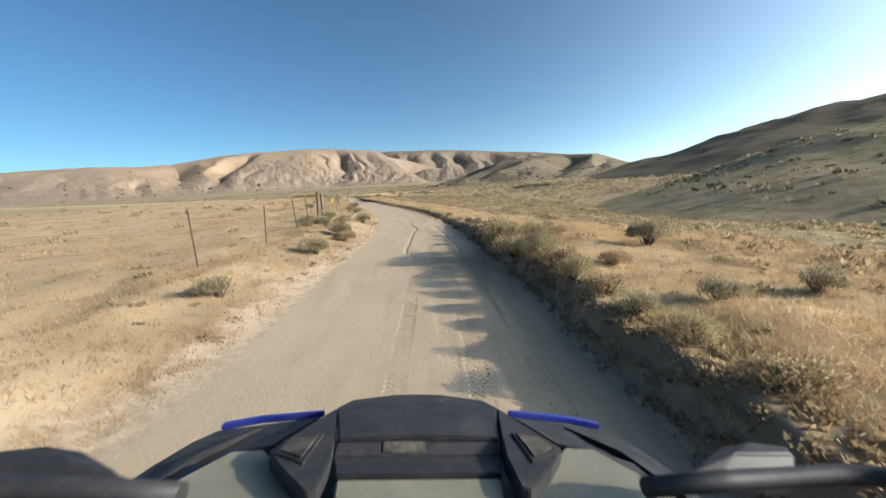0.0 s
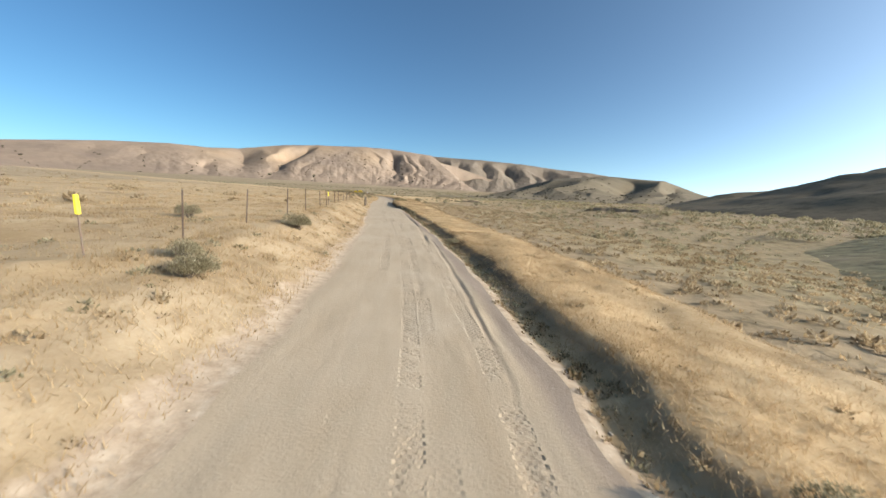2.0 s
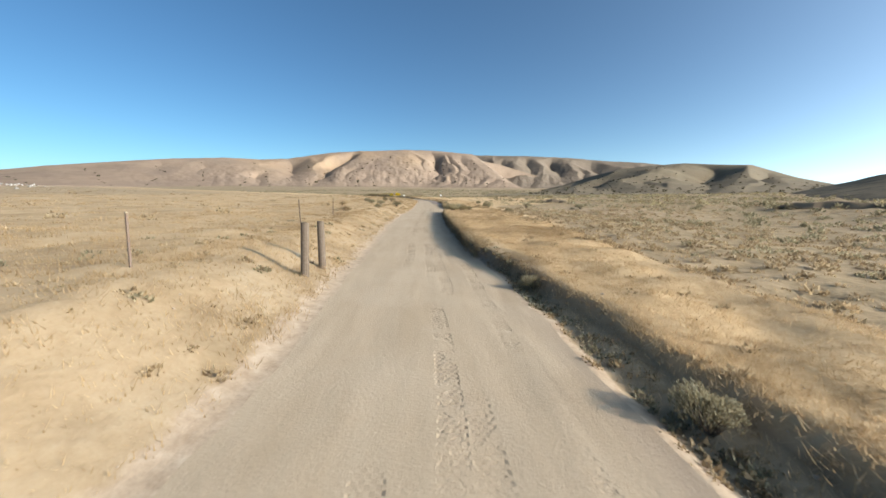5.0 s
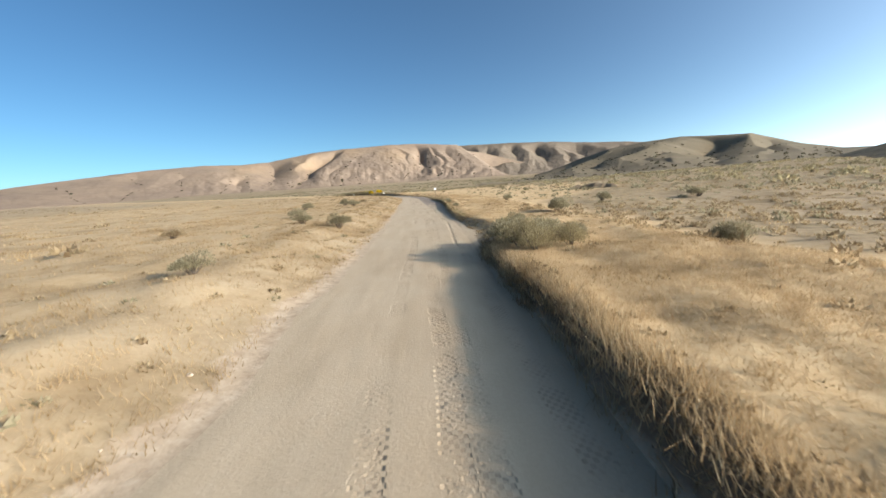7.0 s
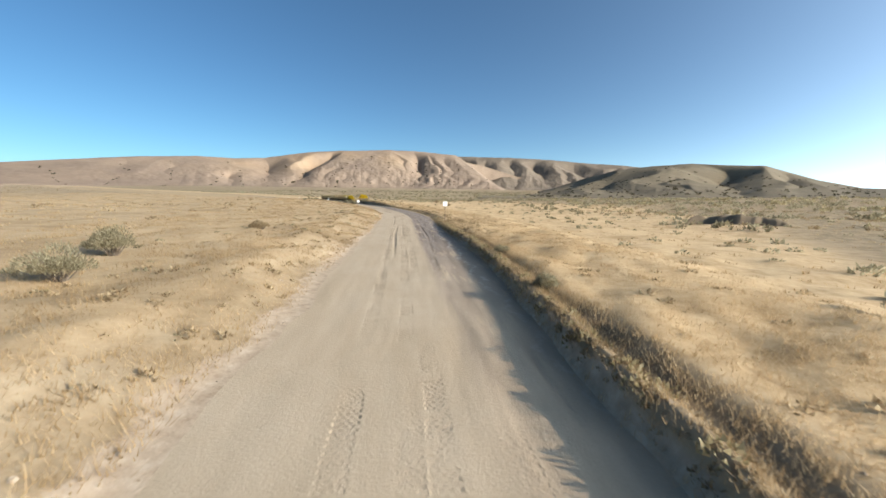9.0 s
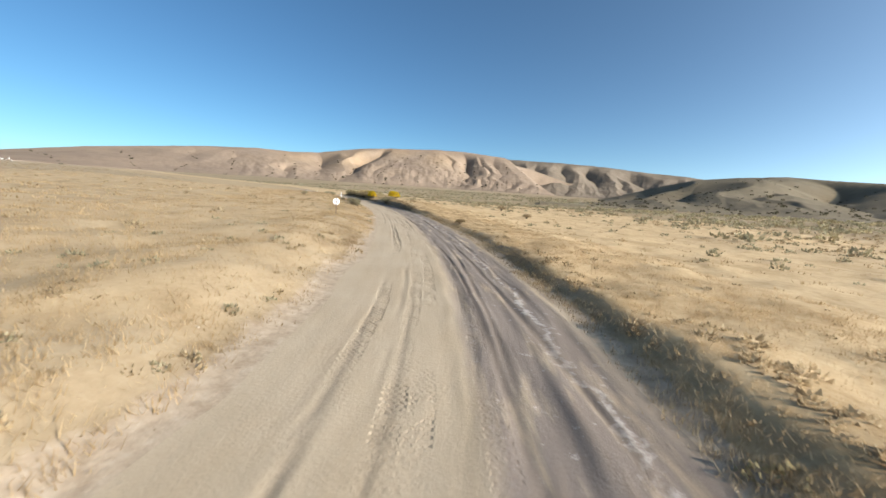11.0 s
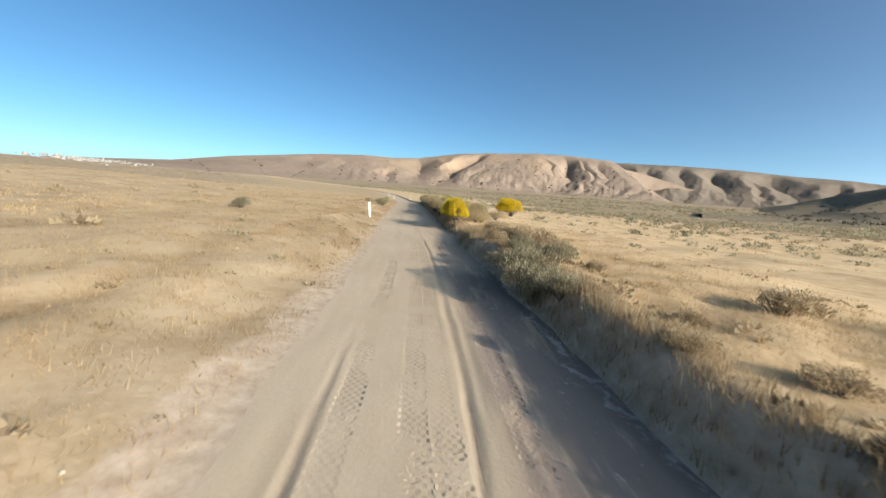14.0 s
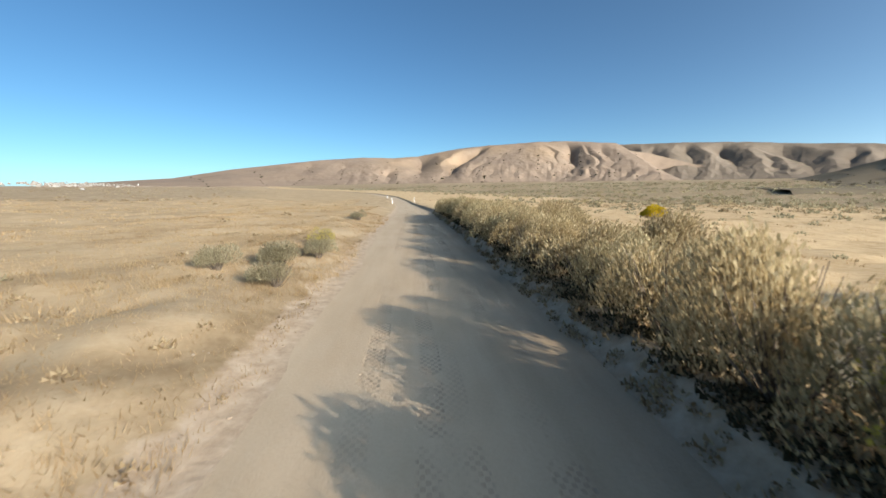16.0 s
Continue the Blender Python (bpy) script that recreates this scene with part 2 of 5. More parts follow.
def plain_material(name, colour, rough, metal=0.0, spec=0.4, wear=(0.5, 0.45, 0.4), amount=0.3, scale=8.0, bump_by=0.004):
    m, t, b = material(name, rough, metal, spec)
    co = t.nodes.new("ShaderNodeTexCoord").outputs["Object"]
    n = noise_tex(t, co, scale, 6, 0.7)
    fac = calc(t, "MULTIPLY", ramp(t, n, [(0.42, (0, 0, 0)), (0.72, (1, 1, 1))]), amount)
    t.links.new(mix(t, fac, colour, wear), b.inputs["Base Color"])
    bump(t, b, n, 0.5, bump_by)
    return m


MAT_FIELD, MAT_ROAD = grass_ground_material(), road_material()
# a little distance haze is mixed into these grass colours
MAT_RANGE = hill_material("bare_hazed_grass", (0.162, 0.119, 0.088), (0.197, 0.145, 0.104), (0.231, 0.168, 0.119), (0.127, 0.097, 0.073), 0.60)
# greyer tone for the range behind, with haze put into the colour
MAT_BACK = hill_material("hazed_far_grass", (0.112, 0.0896, 0.0691), (0.138, 0.108, 0.0806), (0.163, 0.127, 0.0928), (0.0896, 0.073, 0.0576), 0.58)
MAT_HILL = hill_material("brown_scrub_hill", (0.097, 0.079, 0.055), (0.131, 0.106, 0.072), (0.172, 0.138, 0.093), (0.072, 0.060, 0.042), 0.55, 2.2)
MAT_GREEN = hill_material("green_brown_hillside", (0.10, 0.08, 0.055), (0.135, 0.108, 0.073), (0.175, 0.14, 0.092), (0.052, 0.046, 0.031), 0.47, 0.6)
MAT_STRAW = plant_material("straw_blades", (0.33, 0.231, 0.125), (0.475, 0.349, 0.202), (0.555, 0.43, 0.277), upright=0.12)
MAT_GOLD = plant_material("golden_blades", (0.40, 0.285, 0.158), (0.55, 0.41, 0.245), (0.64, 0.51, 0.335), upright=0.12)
MAT_OLIVE_LEAF = plant_material("olive_brush_leaves", (0.20, 0.165, 0.09), (0.36, 0.30, 0.175), (0.50, 0.43, 0.275))
MAT_SAGE = plant_material("sage_leaves", (0.17, 0.152, 0.096), (0.31, 0.275, 0.18), (0.45, 0.40, 0.28))
MAT_DRY = plant_material("dry_brush_leaves", (0.21, 0.15, 0.09), (0.37, 0.285, 0.175), (0.50, 0.41, 0.275))
MAT_YELLOW = plant_material("yellow_flowers", (0.40, 0.30, 0.015), (0.68, 0.50, 0.02), (0.80, 0.62, 0.05))
MAT_FADED = plant_material("faded_yellow_flowers", (0.32, 0.28, 0.06), (0.50, 0.42, 0.09), (0.62, 0.53, 0.17))
MAT_PALE = plant_material("pale_brush_leaves", (0.25, 0.19, 0.105), (0.41, 0.325, 0.185), (0.53, 0.44, 0.28))
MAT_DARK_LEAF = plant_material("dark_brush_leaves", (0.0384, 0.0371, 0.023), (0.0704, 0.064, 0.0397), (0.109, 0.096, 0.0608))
MAT_TWIG = plain_material("twigs", (0.102, 0.0768, 0.0544), 0.9, spec=0.1)
MAT_WOOD = plain_material("weathered_post_wood", (0.096, 0.0736, 0.0544), 0.9, spec=0.15, wear=(0.166, 0.138, 0.112), amount=0.6, scale=18)
MAT_STEEL = plain_material("rusty_post_steel", (0.13, 0.10, 0.08), 0.75, 0.3, wear=(0.22, 0.11, 0.06), amount=0.5, scale=25)
MAT_WHITE = plain_material("white_marker_plastic", (0.80, 0.80, 0.78), 0.55, wear=(0.55, 0.48, 0.40), amount=0.35)
MAT_YMARK = plain_material("yellow_marker_plastic", (0.80, 0.68, 0.03), 0.5, wear=(0.6, 0.5, 0.1), amount=0.2)
MAT_ROCK = plain_material("grey_rock", (0.192, 0.173, 0.15), 0.9, spec=0.2, wear=(0.109, 0.096, 0.08), amount=0.6, scale=1.5, bump_by=0.1)
MAT_EARTH = hill_material("bare_wash_earth", (0.13, 0.098, 0.066), (0.165, 0.125, 0.085), (0.205, 0.16, 0.11), (0.10, 0.078, 0.054), 0.55, 0.3)
MAT_STONE = plain_material("pale_stone", (0.294, 0.237, 0.173), 0.9, spec=0.2, wear=(0.218, 0.17, 0.122), amount=0.6, scale=14, bump_by=0.02)


# ---------------------------------------------------------------- helpers
def fill(name, verts, faces, mats, smooth=False):
    me = bpy.data.meshes.new(name)
    me.from_pydata([tuple(v) for v in verts], [], [tuple(f) for f in faces])
    for mt in (mats if isinstance(mats, (list, tuple)) else [mats]):
        me.materials.append(mt)
    if smooth:
        me.polygons.foreach_set("use_smooth", [True] * len(me.polygons))
    me.update()
    return me


def fast_mesh(name, verts, faces, mat, smooth=False):
    """A mesh from arrays: verts (n, 3), faces (m, 3 or 4)."""
    me = bpy.data.meshes.new(name)
    k = faces.shape[1]
    me.vertices.add(len(verts))
    me.vertices.foreach_set("co", np.ascontiguousarray(verts, dtype=np.float32).ravel())
    me.loops.add(faces.size)
    me.loops.foreach_set("vertex_index", np.ascontiguousarray(faces, dtype=np.int32).ravel())
    me.polygons.add(len(faces))
    me.polygons.foreach_set("loop_start", np.arange(0, faces.size, k, dtype=np.int32))
    me.materials.append(mat)
    me.polygons.foreach_set("use_smooth", np.full(len(faces), smooth))
    me.update(calc_edges=True)
    return me


def part(name, bm, mat, parent, label=""):
    me = bpy.data.meshes.new(name)
    bm.to_mesh(me)
    bm.free()
    me.materials.append(mat)
    ob = new(name, me)
    ob.parent = parent
    if label:
        tagged(ob, label)
    return ob


def value_noise(x, y, seed=0):
    """Smooth lattice noise in -1..1 for arrays."""
    xi, yi = np.floor(x).astype(np.int64), np.floor(y).astype(np.int64)
    fx, fy = x - xi, y - yi
    fx, fy = fx * fx * (3 - 2 * fx), fy * fy * (3 - 2 * fy)

    def cell(a, b):
        h = (a * 374761393 + b * 668265263 + seed * 1442695041) & 0xFFFFFFFF
        h = ((h ^ (h >> 13)) * 1274126177) & 0xFFFFFFFF
        return ((h ^ (h >> 16)) & 0xFFFF) / 32767.5 - 1
    top = cell(xi, yi) * (1 - fx) + cell(xi + 1, yi) * fx
    low = cell(xi, yi + 1) * (1 - fx) + cell(xi + 1, yi + 1) * fx
    return top * (1 - fy) + low * fy


def fractal(x, y, octaves=4, seed=0, gain=0.5):
    total, amp, f = 0.0, 1.0, 1.0
    for i in range(octaves):
        total = total + amp * value_noise(x * f, y * f, seed + i * 17)
        amp, f = amp * gain, f * 2.03
    return total


def smooth_step(a, b, x):
    t = np.clip((x - a) / (b - a), 0, 1)
    return t * t * (3 - 2 * t)


# ---------------------------------------------------------------- the road's line
# stations: distance along the road, x, y of the driven line
STATIONS = np.array([(0.0, 0.0), (-0.1, 5.0), (-0.35, 10.2), (-0.9, 15.7), (-1.8, 21.6), (-3.1, 27.8), (-4.7, 34.0), (-6.3, 40.2), (-8.1, 46.1), (-17.2, 76.3),
                     (-19.0, 82.7), (-20.6, 88.8), (-22.1, 95.1), (-24.0, 102.1), (-26.1, 109.6), (-36.9, 144.8), (-40.0, 151.7), (-43.3, 158.3), (-46.5, 164.2),
                     (-50.1, 170.3), (-54.3, 176.4), (-58.9, 182.8), (-63.6, 189.0), (-68.2, 194.9), (-72.6, 200.7)])


def centre_line():
    pts = [STATIONS[0] + (STATIONS[0] - STATIONS[1]) / np.linalg.norm(STATIONS[0] - STATIONS[1]) * d for d in (60, 30, 12)]
    pts += list(STATIONS)
    h = math.radians(37.0)
    p = STATIONS[-1]
    for step, turn in ((12, 0), (25, 0), (30, 1.5), (40, 2), (40, 3), (60, 6), (80, 10), (120, 8), (200, -4), (400, -6)):
        h += math.radians(turn)
        p = p + np.array((-math.sin(h), math.cos(h))) * step
        pts.append(p)
    pts = np.array(pts)
    run = np.r_[0, np.cumsum(np.linalg.norm(np.diff(pts, axis=0), axis=1))]
    run -= run[3]
    fine = np.arange(run[0], run[-1], 1.0)
    xs, ys = np.interp(fine, run, pts[:, 0]), np.interp(fine, run, pts[:, 1])
    ker = np.exp(-0.5 * (np.arange(-9, 10) / 3.5) ** 2)
    ker /= ker.sum()
    xs = np.convolve(np.pad(xs, 9, mode="reflect", reflect_type="odd"), ker, "valid")
    ys = np.convolve(np.pad(ys, 9, mode="reflect", reflect_type="odd"), ker, "valid")
    return fine, xs, ys


LINE_S, LINE_X, LINE_Y = centre_line()
LINE_TX, LINE_TY = np.gradient(LINE_X), np.gradient(LINE_Y)
MEAN_N = np.array((math.cos(radians(20)), math.sin(radians(20))))


def on_line(s):
    """The driven line at s, extended straight past both ends, and its normal to the right."""
    c = np.clip(s, LINE_S[0], LINE_S[-1])
    x, y = np.interp(c, LINE_S, LINE_X), np.interp(c, LINE_S, LINE_Y)
    tx, ty = np.interp(c, LINE_S, LINE_TX), np.interp(c, LINE_S, LINE_TY)
    n = np.hypot(tx, ty)
    tx, ty = tx / n, ty / n
    return x + tx * (s - c), y + ty * (s - c), ty, -tx


def place(s, d):
    """World x, y of a point d metres right of the driven line at s; far out all rows turn parallel."""
    x, y, nx, ny = on_line(s)
    k = smooth_step(6, 70, np.abs(d))
    nx, ny = nx * (1 - k) + MEAN_N[0] * k, ny * (1 - k) + MEAN_N[1] * k
    return x + nx * d, y + ny * d


def left_edge(s):
    e = np.interp(s, (-40, 0, 9, 20, 45, 90, 118, 150, 170, 200, 222, 400), (-2.5, -2.6, -2.5, -1.6, -1.6, -1.95, -1.8, -1.4, -1.25, -1.25, -1.4, -1.5))
    return e + 0.10 * fractal(s * 0.7, s * 0 + 3.1, 4, 5)


def right_edge(s):
    e = np.interp(s, (-40, 0, 9, 20, 32, 45, 50, 62, 74, 94, 100, 113, 118, 123, 150, 170, 186, 191, 200, 222, 400), (1.8, 1.72, 1.72, 1.65, 1.75, 1.65, 1.72, 1.7, 1.42, 1.42, 1.8, 1.8, 2.2, 2.6, 2.6, 2.7, 2.3, 2.1, 1.9, 1.95, 1.8))
    return e + 0.10 * fractal(s * 0.7, s * 0 + 9.7, 4, 8)


def ground_height(s, d, x, y):
    """Height of the land off the road; zero at the road's edges."""
    el, er = np.maximum(left_edge(s) - d, 0), np.maximum(d - right_edge(s), 0)
    rough = fractal(x * 0.9, y * 0.9, 4, 21)
    far = fractal(x * 0.06, y * 0.06, 4, 22)
    # bank and field on the left
    bank_l = np.interp(s, (-20, 10, 24, 32, 60, 75, 110, 160, 200, 230), (0.35, 0.45, 0.56, 0.78, 0.75, 0.55, 0.5, 0.45, 0.4, 0.35))
    zl = bank_l * smooth_step(0, 2.3, el) + 0.09 * rough * smooth_step(0, 1.2, el) + 0.5 * far * smooth_step(6, 40, el)
    zl = zl + 0.0012 * np.maximum(el - 35, 0)
    # bank, grass verge and shallow wash on the right
    bank_r = np.interp(s, (-20, 0, 14, 22, 60, 70, 76, 91, 95, 109, 116, 135, 150, 170, 180, 186, 194, 201, 210, 240), (0.42, 0.5, 0.46, 0.15, 0.15, 0.34, 0.42, 0.42, 0.25, 0.30, 0.42, 0.38, 0.24, 0.20, 0.42, 0.62, 0.62, 0.42, 0.32, 0.3))
    ditch = np.interp(s, (0, 16, 24, 40, 46, 62, 70, 95, 99, 109, 116, 122, 140, 170, 195), (0, 0, 0.05, 0.07, 0.09, 0.09, 0, 0, 0.06, 0.12, 0.15, 0.15, 0.12, 0.08, 0))
    wide_r = np.interp(s, (0, 14, 20, 28, 46, 54, 66, 74, 94, 99, 106, 118, 132, 150, 176, 184, 200), (0.3, 0.35, 0.3, 0.25, 0.22, 0.22, 0.22, 0.20, 0.20, 1.2, 0.25, 0.25, 0.3, 0.8, 0.7, 0.35, 0.4))
    back = np.interp(s, (16, 26, 40, 46, 64, 70, 106, 115, 136, 150), (0.0, 0.6, 0.7, 0.78, 0.78, 0.0, 0.0, 0.0, 0.0, 0.0))
    zr = bank_r * smooth_step(0.02, 1.0, (er - back) / wide_r) - ditch * np.exp(-((er - np.interp(s, (68, 76), (0.3, 0.5))) / 0.25) ** 2) * smooth_step(0, 0.2, er) + 0.08 * rough * smooth_step(0, 1.2, er)
    wash = np.interp(s, (-60, 0, 60, 100, 130, 200), (1.4, 1.3, 1.1, 0.7, 0.5, 0.2))
    zr = zr - wash * (0.45 * smooth_step(np.interp(s, (0, 8, 14, 20, 60, 85), (6.6, 5.7, 4.1, 3.5, 3.5, 4.5)), np.interp(s, (0, 8, 14, 20, 60, 85), (7.6, 6.7, 5.2, 4.8, 4.8, 6.5)), er) + 0.55 * smooth_step(7, 20, er)) * (1 - smooth_step(26, 60, er)) + 0.45 * far * smooth_step(6, 40, er)
    rise = np.interp(s, (40, 110), (1.0, 0.5))
    zr = zr + rise * 0.00045 * np.clip(er - 40, 0, 100) ** 2 + rise * 0.036 * np.maximum(er - 140, 0) * (1 - smooth_step(300, 1500, er) * 0.6)
    ahead = np.maximum(s - 240, 0)
    drop = -1.6 * smooth_step(225, 310, s) + 0.007 * np.maximum(ahead - 90, 0)
    return np.where(el > 0, zl, zr) + drop


# wheel ruts: from s to s, offset at both ends, half width, depth
RUTS = ((2, 22, 0.55, 0.75, 0.06, 0.05), (4, 26, 0.80, 1.05, 0.06, 0.06), (3, 24, 1.05, 1.30, 0.06, 0.05),
        (36, 62, 0.95, 1.75, 0.085, 0.13), (24, 44, 1.26, 1.60, 0.05, 0.05), (27, 52, -0.12, 0.05, 0.05, 0.03), (28, 44, 0.25, 0.18, 0.05, 0.02),
        (91, 112, 0.86, 1.55, 0.065, 0.09), (90, 122, 1.18, 1.90, 0.06, 0.07),
        (112, 168, -0.30, -0.26, 0.055, 0.075), (120, 176, -0.62, -0.60, 0.05, 0.05), (124, 170, 0.04, 0.02, 0.045, 0.035),
        (122, 192, 1.18, 0.80, 0.055, 0.06), (128, 198, 1.42, 1.05, 0.05, 0.05), (142, 196, 1.95, 1.35, 0.06, 0.05), (150, 182, 2.25, 1.90, 0.06, 0.05),
        (162, 192, -0.95, -0.80, 0.05, 0.05), (164, 186, -0.18, -0.10, 0.05, 0.05), (160, 204, 0.45, 0.50, 0.055, 0.07), (166, 190, 0.70, 1.55, 0.06, 0.06))


def road_height(s, d, w):
    """Ruts and washboard across the road; w runs 0 to 1 from edge to edge."""
    z, worn = np.zeros_like(d), np.zeros_like(d)
    for i, (s0, s1, c0, c1, wide, deep) in enumerate(RUTS):
        u = np.clip((s - s0) / (s1 - s0), 0, 1)
        m = c0 + (c1 - c0) * u + 0.20 * value_noise(s * 0.07 + i * 7.3, s * 0 + i, 31) + 0.025 * value_noise(s * 0.9, s * 0 + i * 3.0, 32)
        k = np.clip(0.45 + 0.9 * value_noise(s * 0.17, s * 0 + i * 5.0, 33) + 0.45 * value_noise(s * 0.8, s * 0 + i * 4.0, 34), 0.0, 1.1) * smooth_step(s0, s0 + 3, s) * (1 - smooth_step(s1 - 4, s1, s))
        g = (d - m) / (wide * 0.78 * (1 + 0.4 * value_noise(s * 0.5, s * 0 + i * 2.0, 39)))
        # tint strength; rut shadow goes into the colour beside the shallow relief
        worn = np.maximum(worn, k * np.exp(-(g * 0.9) ** 2) * min(1.0, deep / 0.06))
        z = z - 0.33 * deep * k * (np.exp(-g * g) - 0.30 * np.exp(-((g - 1.9) / 0.8) ** 2) - 0.15 * np.exp(-((g + 1.9) / 0.8) ** 2))
    churn = np.interp(s, (0, 10, 25, 110, 125, 150, 195, 206), (0.5, 0.7, 0.3, 0.25, 0.5, 1.0, 1.0, 0.4)) * smooth_step(0.3, 1.2, d)
    z = z + 0.006 * fractal(s * 1.6, d * 2.6, 4, 35) + 0.022 * churn * fractal(s * 0.55, d * 3.4, 4, 36)
    churned = smooth_step(0.25, 0.8, fractal(s * 1.1, d * 4.5, 3, 44)) * churn
    worn = np.maximum(worn, 0.7 * churned)
    crack = -0.35 + 0.30 * np.sin(s * 0.42 - 0.6) + 0.08 * value_noise(s * 0.8, s * 0 + 2.0, 37)
    z = z - 0.05 * np.exp(-((d - crack) / 0.033) ** 2) * smooth_step(9.5, 12.5, s) * (1 - smooth_step(20, 25, s)) * (0.6 + 0.4 * value_noise(s * 1.3, s * 0, 38))
    # the crack is darkened in colour too, as its shade
    worn = np.maximum(worn, 0.9 * np.exp(-((d - crack) / 0.04) ** 2) * smooth_step(9.5, 12.5, s) * (1 - smooth_step(20, 25, s)))
    hold = smooth_step(0, 0.06, w) * smooth_step(0, 0.06, 1 - w)
    return z * hold - 1.6 * smooth_step(225, 310, s) + 0.007 * np.maximum(s - 330, 0), worn * hold


# ---------------------------------------------------------------- ground and road, one sheet
def spread(start, stop, first, grow):
    out, x, step = [], start, first
    while x < stop:
        out.append(x)
        step *= grow
        x += step
    return out


ROWS = np.array([-v - 3 for v in spread(0.6, 4200, 0.6, 1.16)][::-1] + list(np.arange(-3, 238, 0.35)) + [v + 238 for v in spread(0.3, 4300, 0.4, 1.045)])
ROAD_W = np.linspace(0, 1, 130)
OUT = np.array(spread(0.0, 4200, 0.06, 1.08))


def build_sheet():
    n = len(ROWS)
    S = ROWS[:, None]
    le, re = left_edge(ROWS)[:, None], right_edge(ROWS)[:, None]
    end = 700
    # road
    keep = (ROWS > -60) & (ROWS < end)
    Sr = np.repeat(ROWS[keep][:, None], len(ROAD_W), 1)
    Dr = le[keep] + (re[keep] - le[keep]) * ROAD_W[None]
    X, Y = place(Sr, Dr)
    Z, W = road_height(Sr, Dr, np.repeat(ROAD_W[None], len(Sr), 0))

    def grid(X, Y, Z, S, D, name, mat):
        r, c = X.shape
        i = np.arange(r * c).reshape(r, c)
        f = np.stack([i[:-1, :-1], i[:-1, 1:], i[1:, 1:], i[1:, :-1]], -1).reshape(-1, 4)
        me = fast_mesh(name, np.stack([X, Y, Z], -1).reshape(-1, 3), f, mat, True)
        uv = me.uv_layers.new(name="UVMap")
        q = np.stack([D, S], -1).reshape(-1, 2)[f.ravel()]
        uv.data.foreach_set("uv", q.astype(np.float32).ravel())
        return me
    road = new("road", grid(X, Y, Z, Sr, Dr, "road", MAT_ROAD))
    at = road.data.attributes.new("worn", "FLOAT", "POINT")
    at.data.foreach_set("value", W.astype(np.float32).ravel())
    tagged(road, "pale rutted single-lane dirt road with tyre tracks", "road", kind="structure")
    # the land on both sides and past the road's ends, joined along the road's edges
    verts, faces, soil, wild, olive, gold, cut, base = [], [], [], [], [], [], [], 0
    for side in (-1, 1):
        D = (le - OUT[None]) if side < 0 else (re + OUT[None])
        SS = np.repeat(S, len(OUT), 1)
        X, Y = place(SS, D)
        Z = ground_height(SS, D, X, Y)
        wide = np.interp(ROWS, (0, 20, 60, 90, 150, 240), (1.2, 1.0, 0.6, 0.7, 0.9, 0.9))[:, None] if side < 0 else np.interp(ROWS, (0, 20, 60, 80, 110, 130, 200, 240), (0.3, 0.3, 0.3, 0.1, 0.1, 0.5, 0.6, 0.4))[:, None]
        so = 1 - smooth_step(0.0, 1.0, OUT[None] / wide * 0.8)
        r, c = X.shape
        i = np.arange(r * c).reshape(r, c) + base
        f = np.stack([i[:-1, :-1], i[:-1, 1:], i[1:, 1:], i[1:, :-1]], -1).reshape(-1, 4)
        faces.append(f[:, ::-1] if side < 0 else f)
        verts.append(np.stack([X, Y, Z], -1).reshape(-1, 3))
        soil.append(np.broadcast_to(so, X.shape).ravel())
        away = OUT[None] + 0.8 * value_noise(X * 0.15, Y * 0.15, 61)
        bare = np.interp(ROWS, (-60, 20, 45, 70), (0.55, 0.5, 0.25, 0.0))[:, None]
        lip = np.interp(ROWS, (0, 8, 14, 20, 65, 85, 115, 124, 140, 160, 200), (6.6, 5.7, 4.2, 3.6, 3.6, 7.0, 7.0, 12.0, 24.0, 38.0, 48.0))[:, None]
        wild.append((0.30 * smooth_step(10, 60, away) if side < 0 else bare * smooth_step(6, 12, away) + 0.72 * smooth_step(0, 0.3 * lip, away - lip) + 0.1 * smooth_step(30, 80, away)).ravel())
        tone = np.interp(ROWS, (-60, 20, 60, 110, 160), (1.0, 0.75, 0.2, 0.1, 0.05))[:, None]
        gold.append((0.4 * smooth_step(1, 3, away) * (1 - smooth_step(40, 90, away)) if side < 0 else smooth_step(0.3, 0.9, away) * (1 - smooth_step(-0.4, 0.3 * lip, away - lip))).ravel())
        olive.append((np.zeros_like(X) if side < 0 else tone * smooth_step(0.5, 10, away - lip)).ravel())
        # where the dark strip lies: steep cut faces, and the ledge's painted shadow
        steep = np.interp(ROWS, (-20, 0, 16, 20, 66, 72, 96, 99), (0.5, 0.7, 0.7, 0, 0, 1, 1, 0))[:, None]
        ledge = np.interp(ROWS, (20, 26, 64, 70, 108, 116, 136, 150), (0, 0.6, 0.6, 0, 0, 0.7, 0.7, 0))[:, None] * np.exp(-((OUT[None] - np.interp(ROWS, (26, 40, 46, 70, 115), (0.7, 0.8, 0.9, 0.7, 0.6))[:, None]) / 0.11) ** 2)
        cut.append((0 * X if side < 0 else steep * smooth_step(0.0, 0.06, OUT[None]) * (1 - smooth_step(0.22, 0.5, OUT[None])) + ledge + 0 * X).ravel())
        if side < 0:
            left_first = i[:, 0]
        else:
            right_first = i[:, 0]
        base += r * c
    out = np.where(~((ROWS[:-1] > -60) & (ROWS[1:] < end)))[0]
    faces.append(np.stack([left_first[out], right_first[out], right_first[out + 1], left_first[out + 1]], -1))
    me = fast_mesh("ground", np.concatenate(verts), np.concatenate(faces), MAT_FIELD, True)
    at = me.attributes.new("soil", "FLOAT", "POINT")
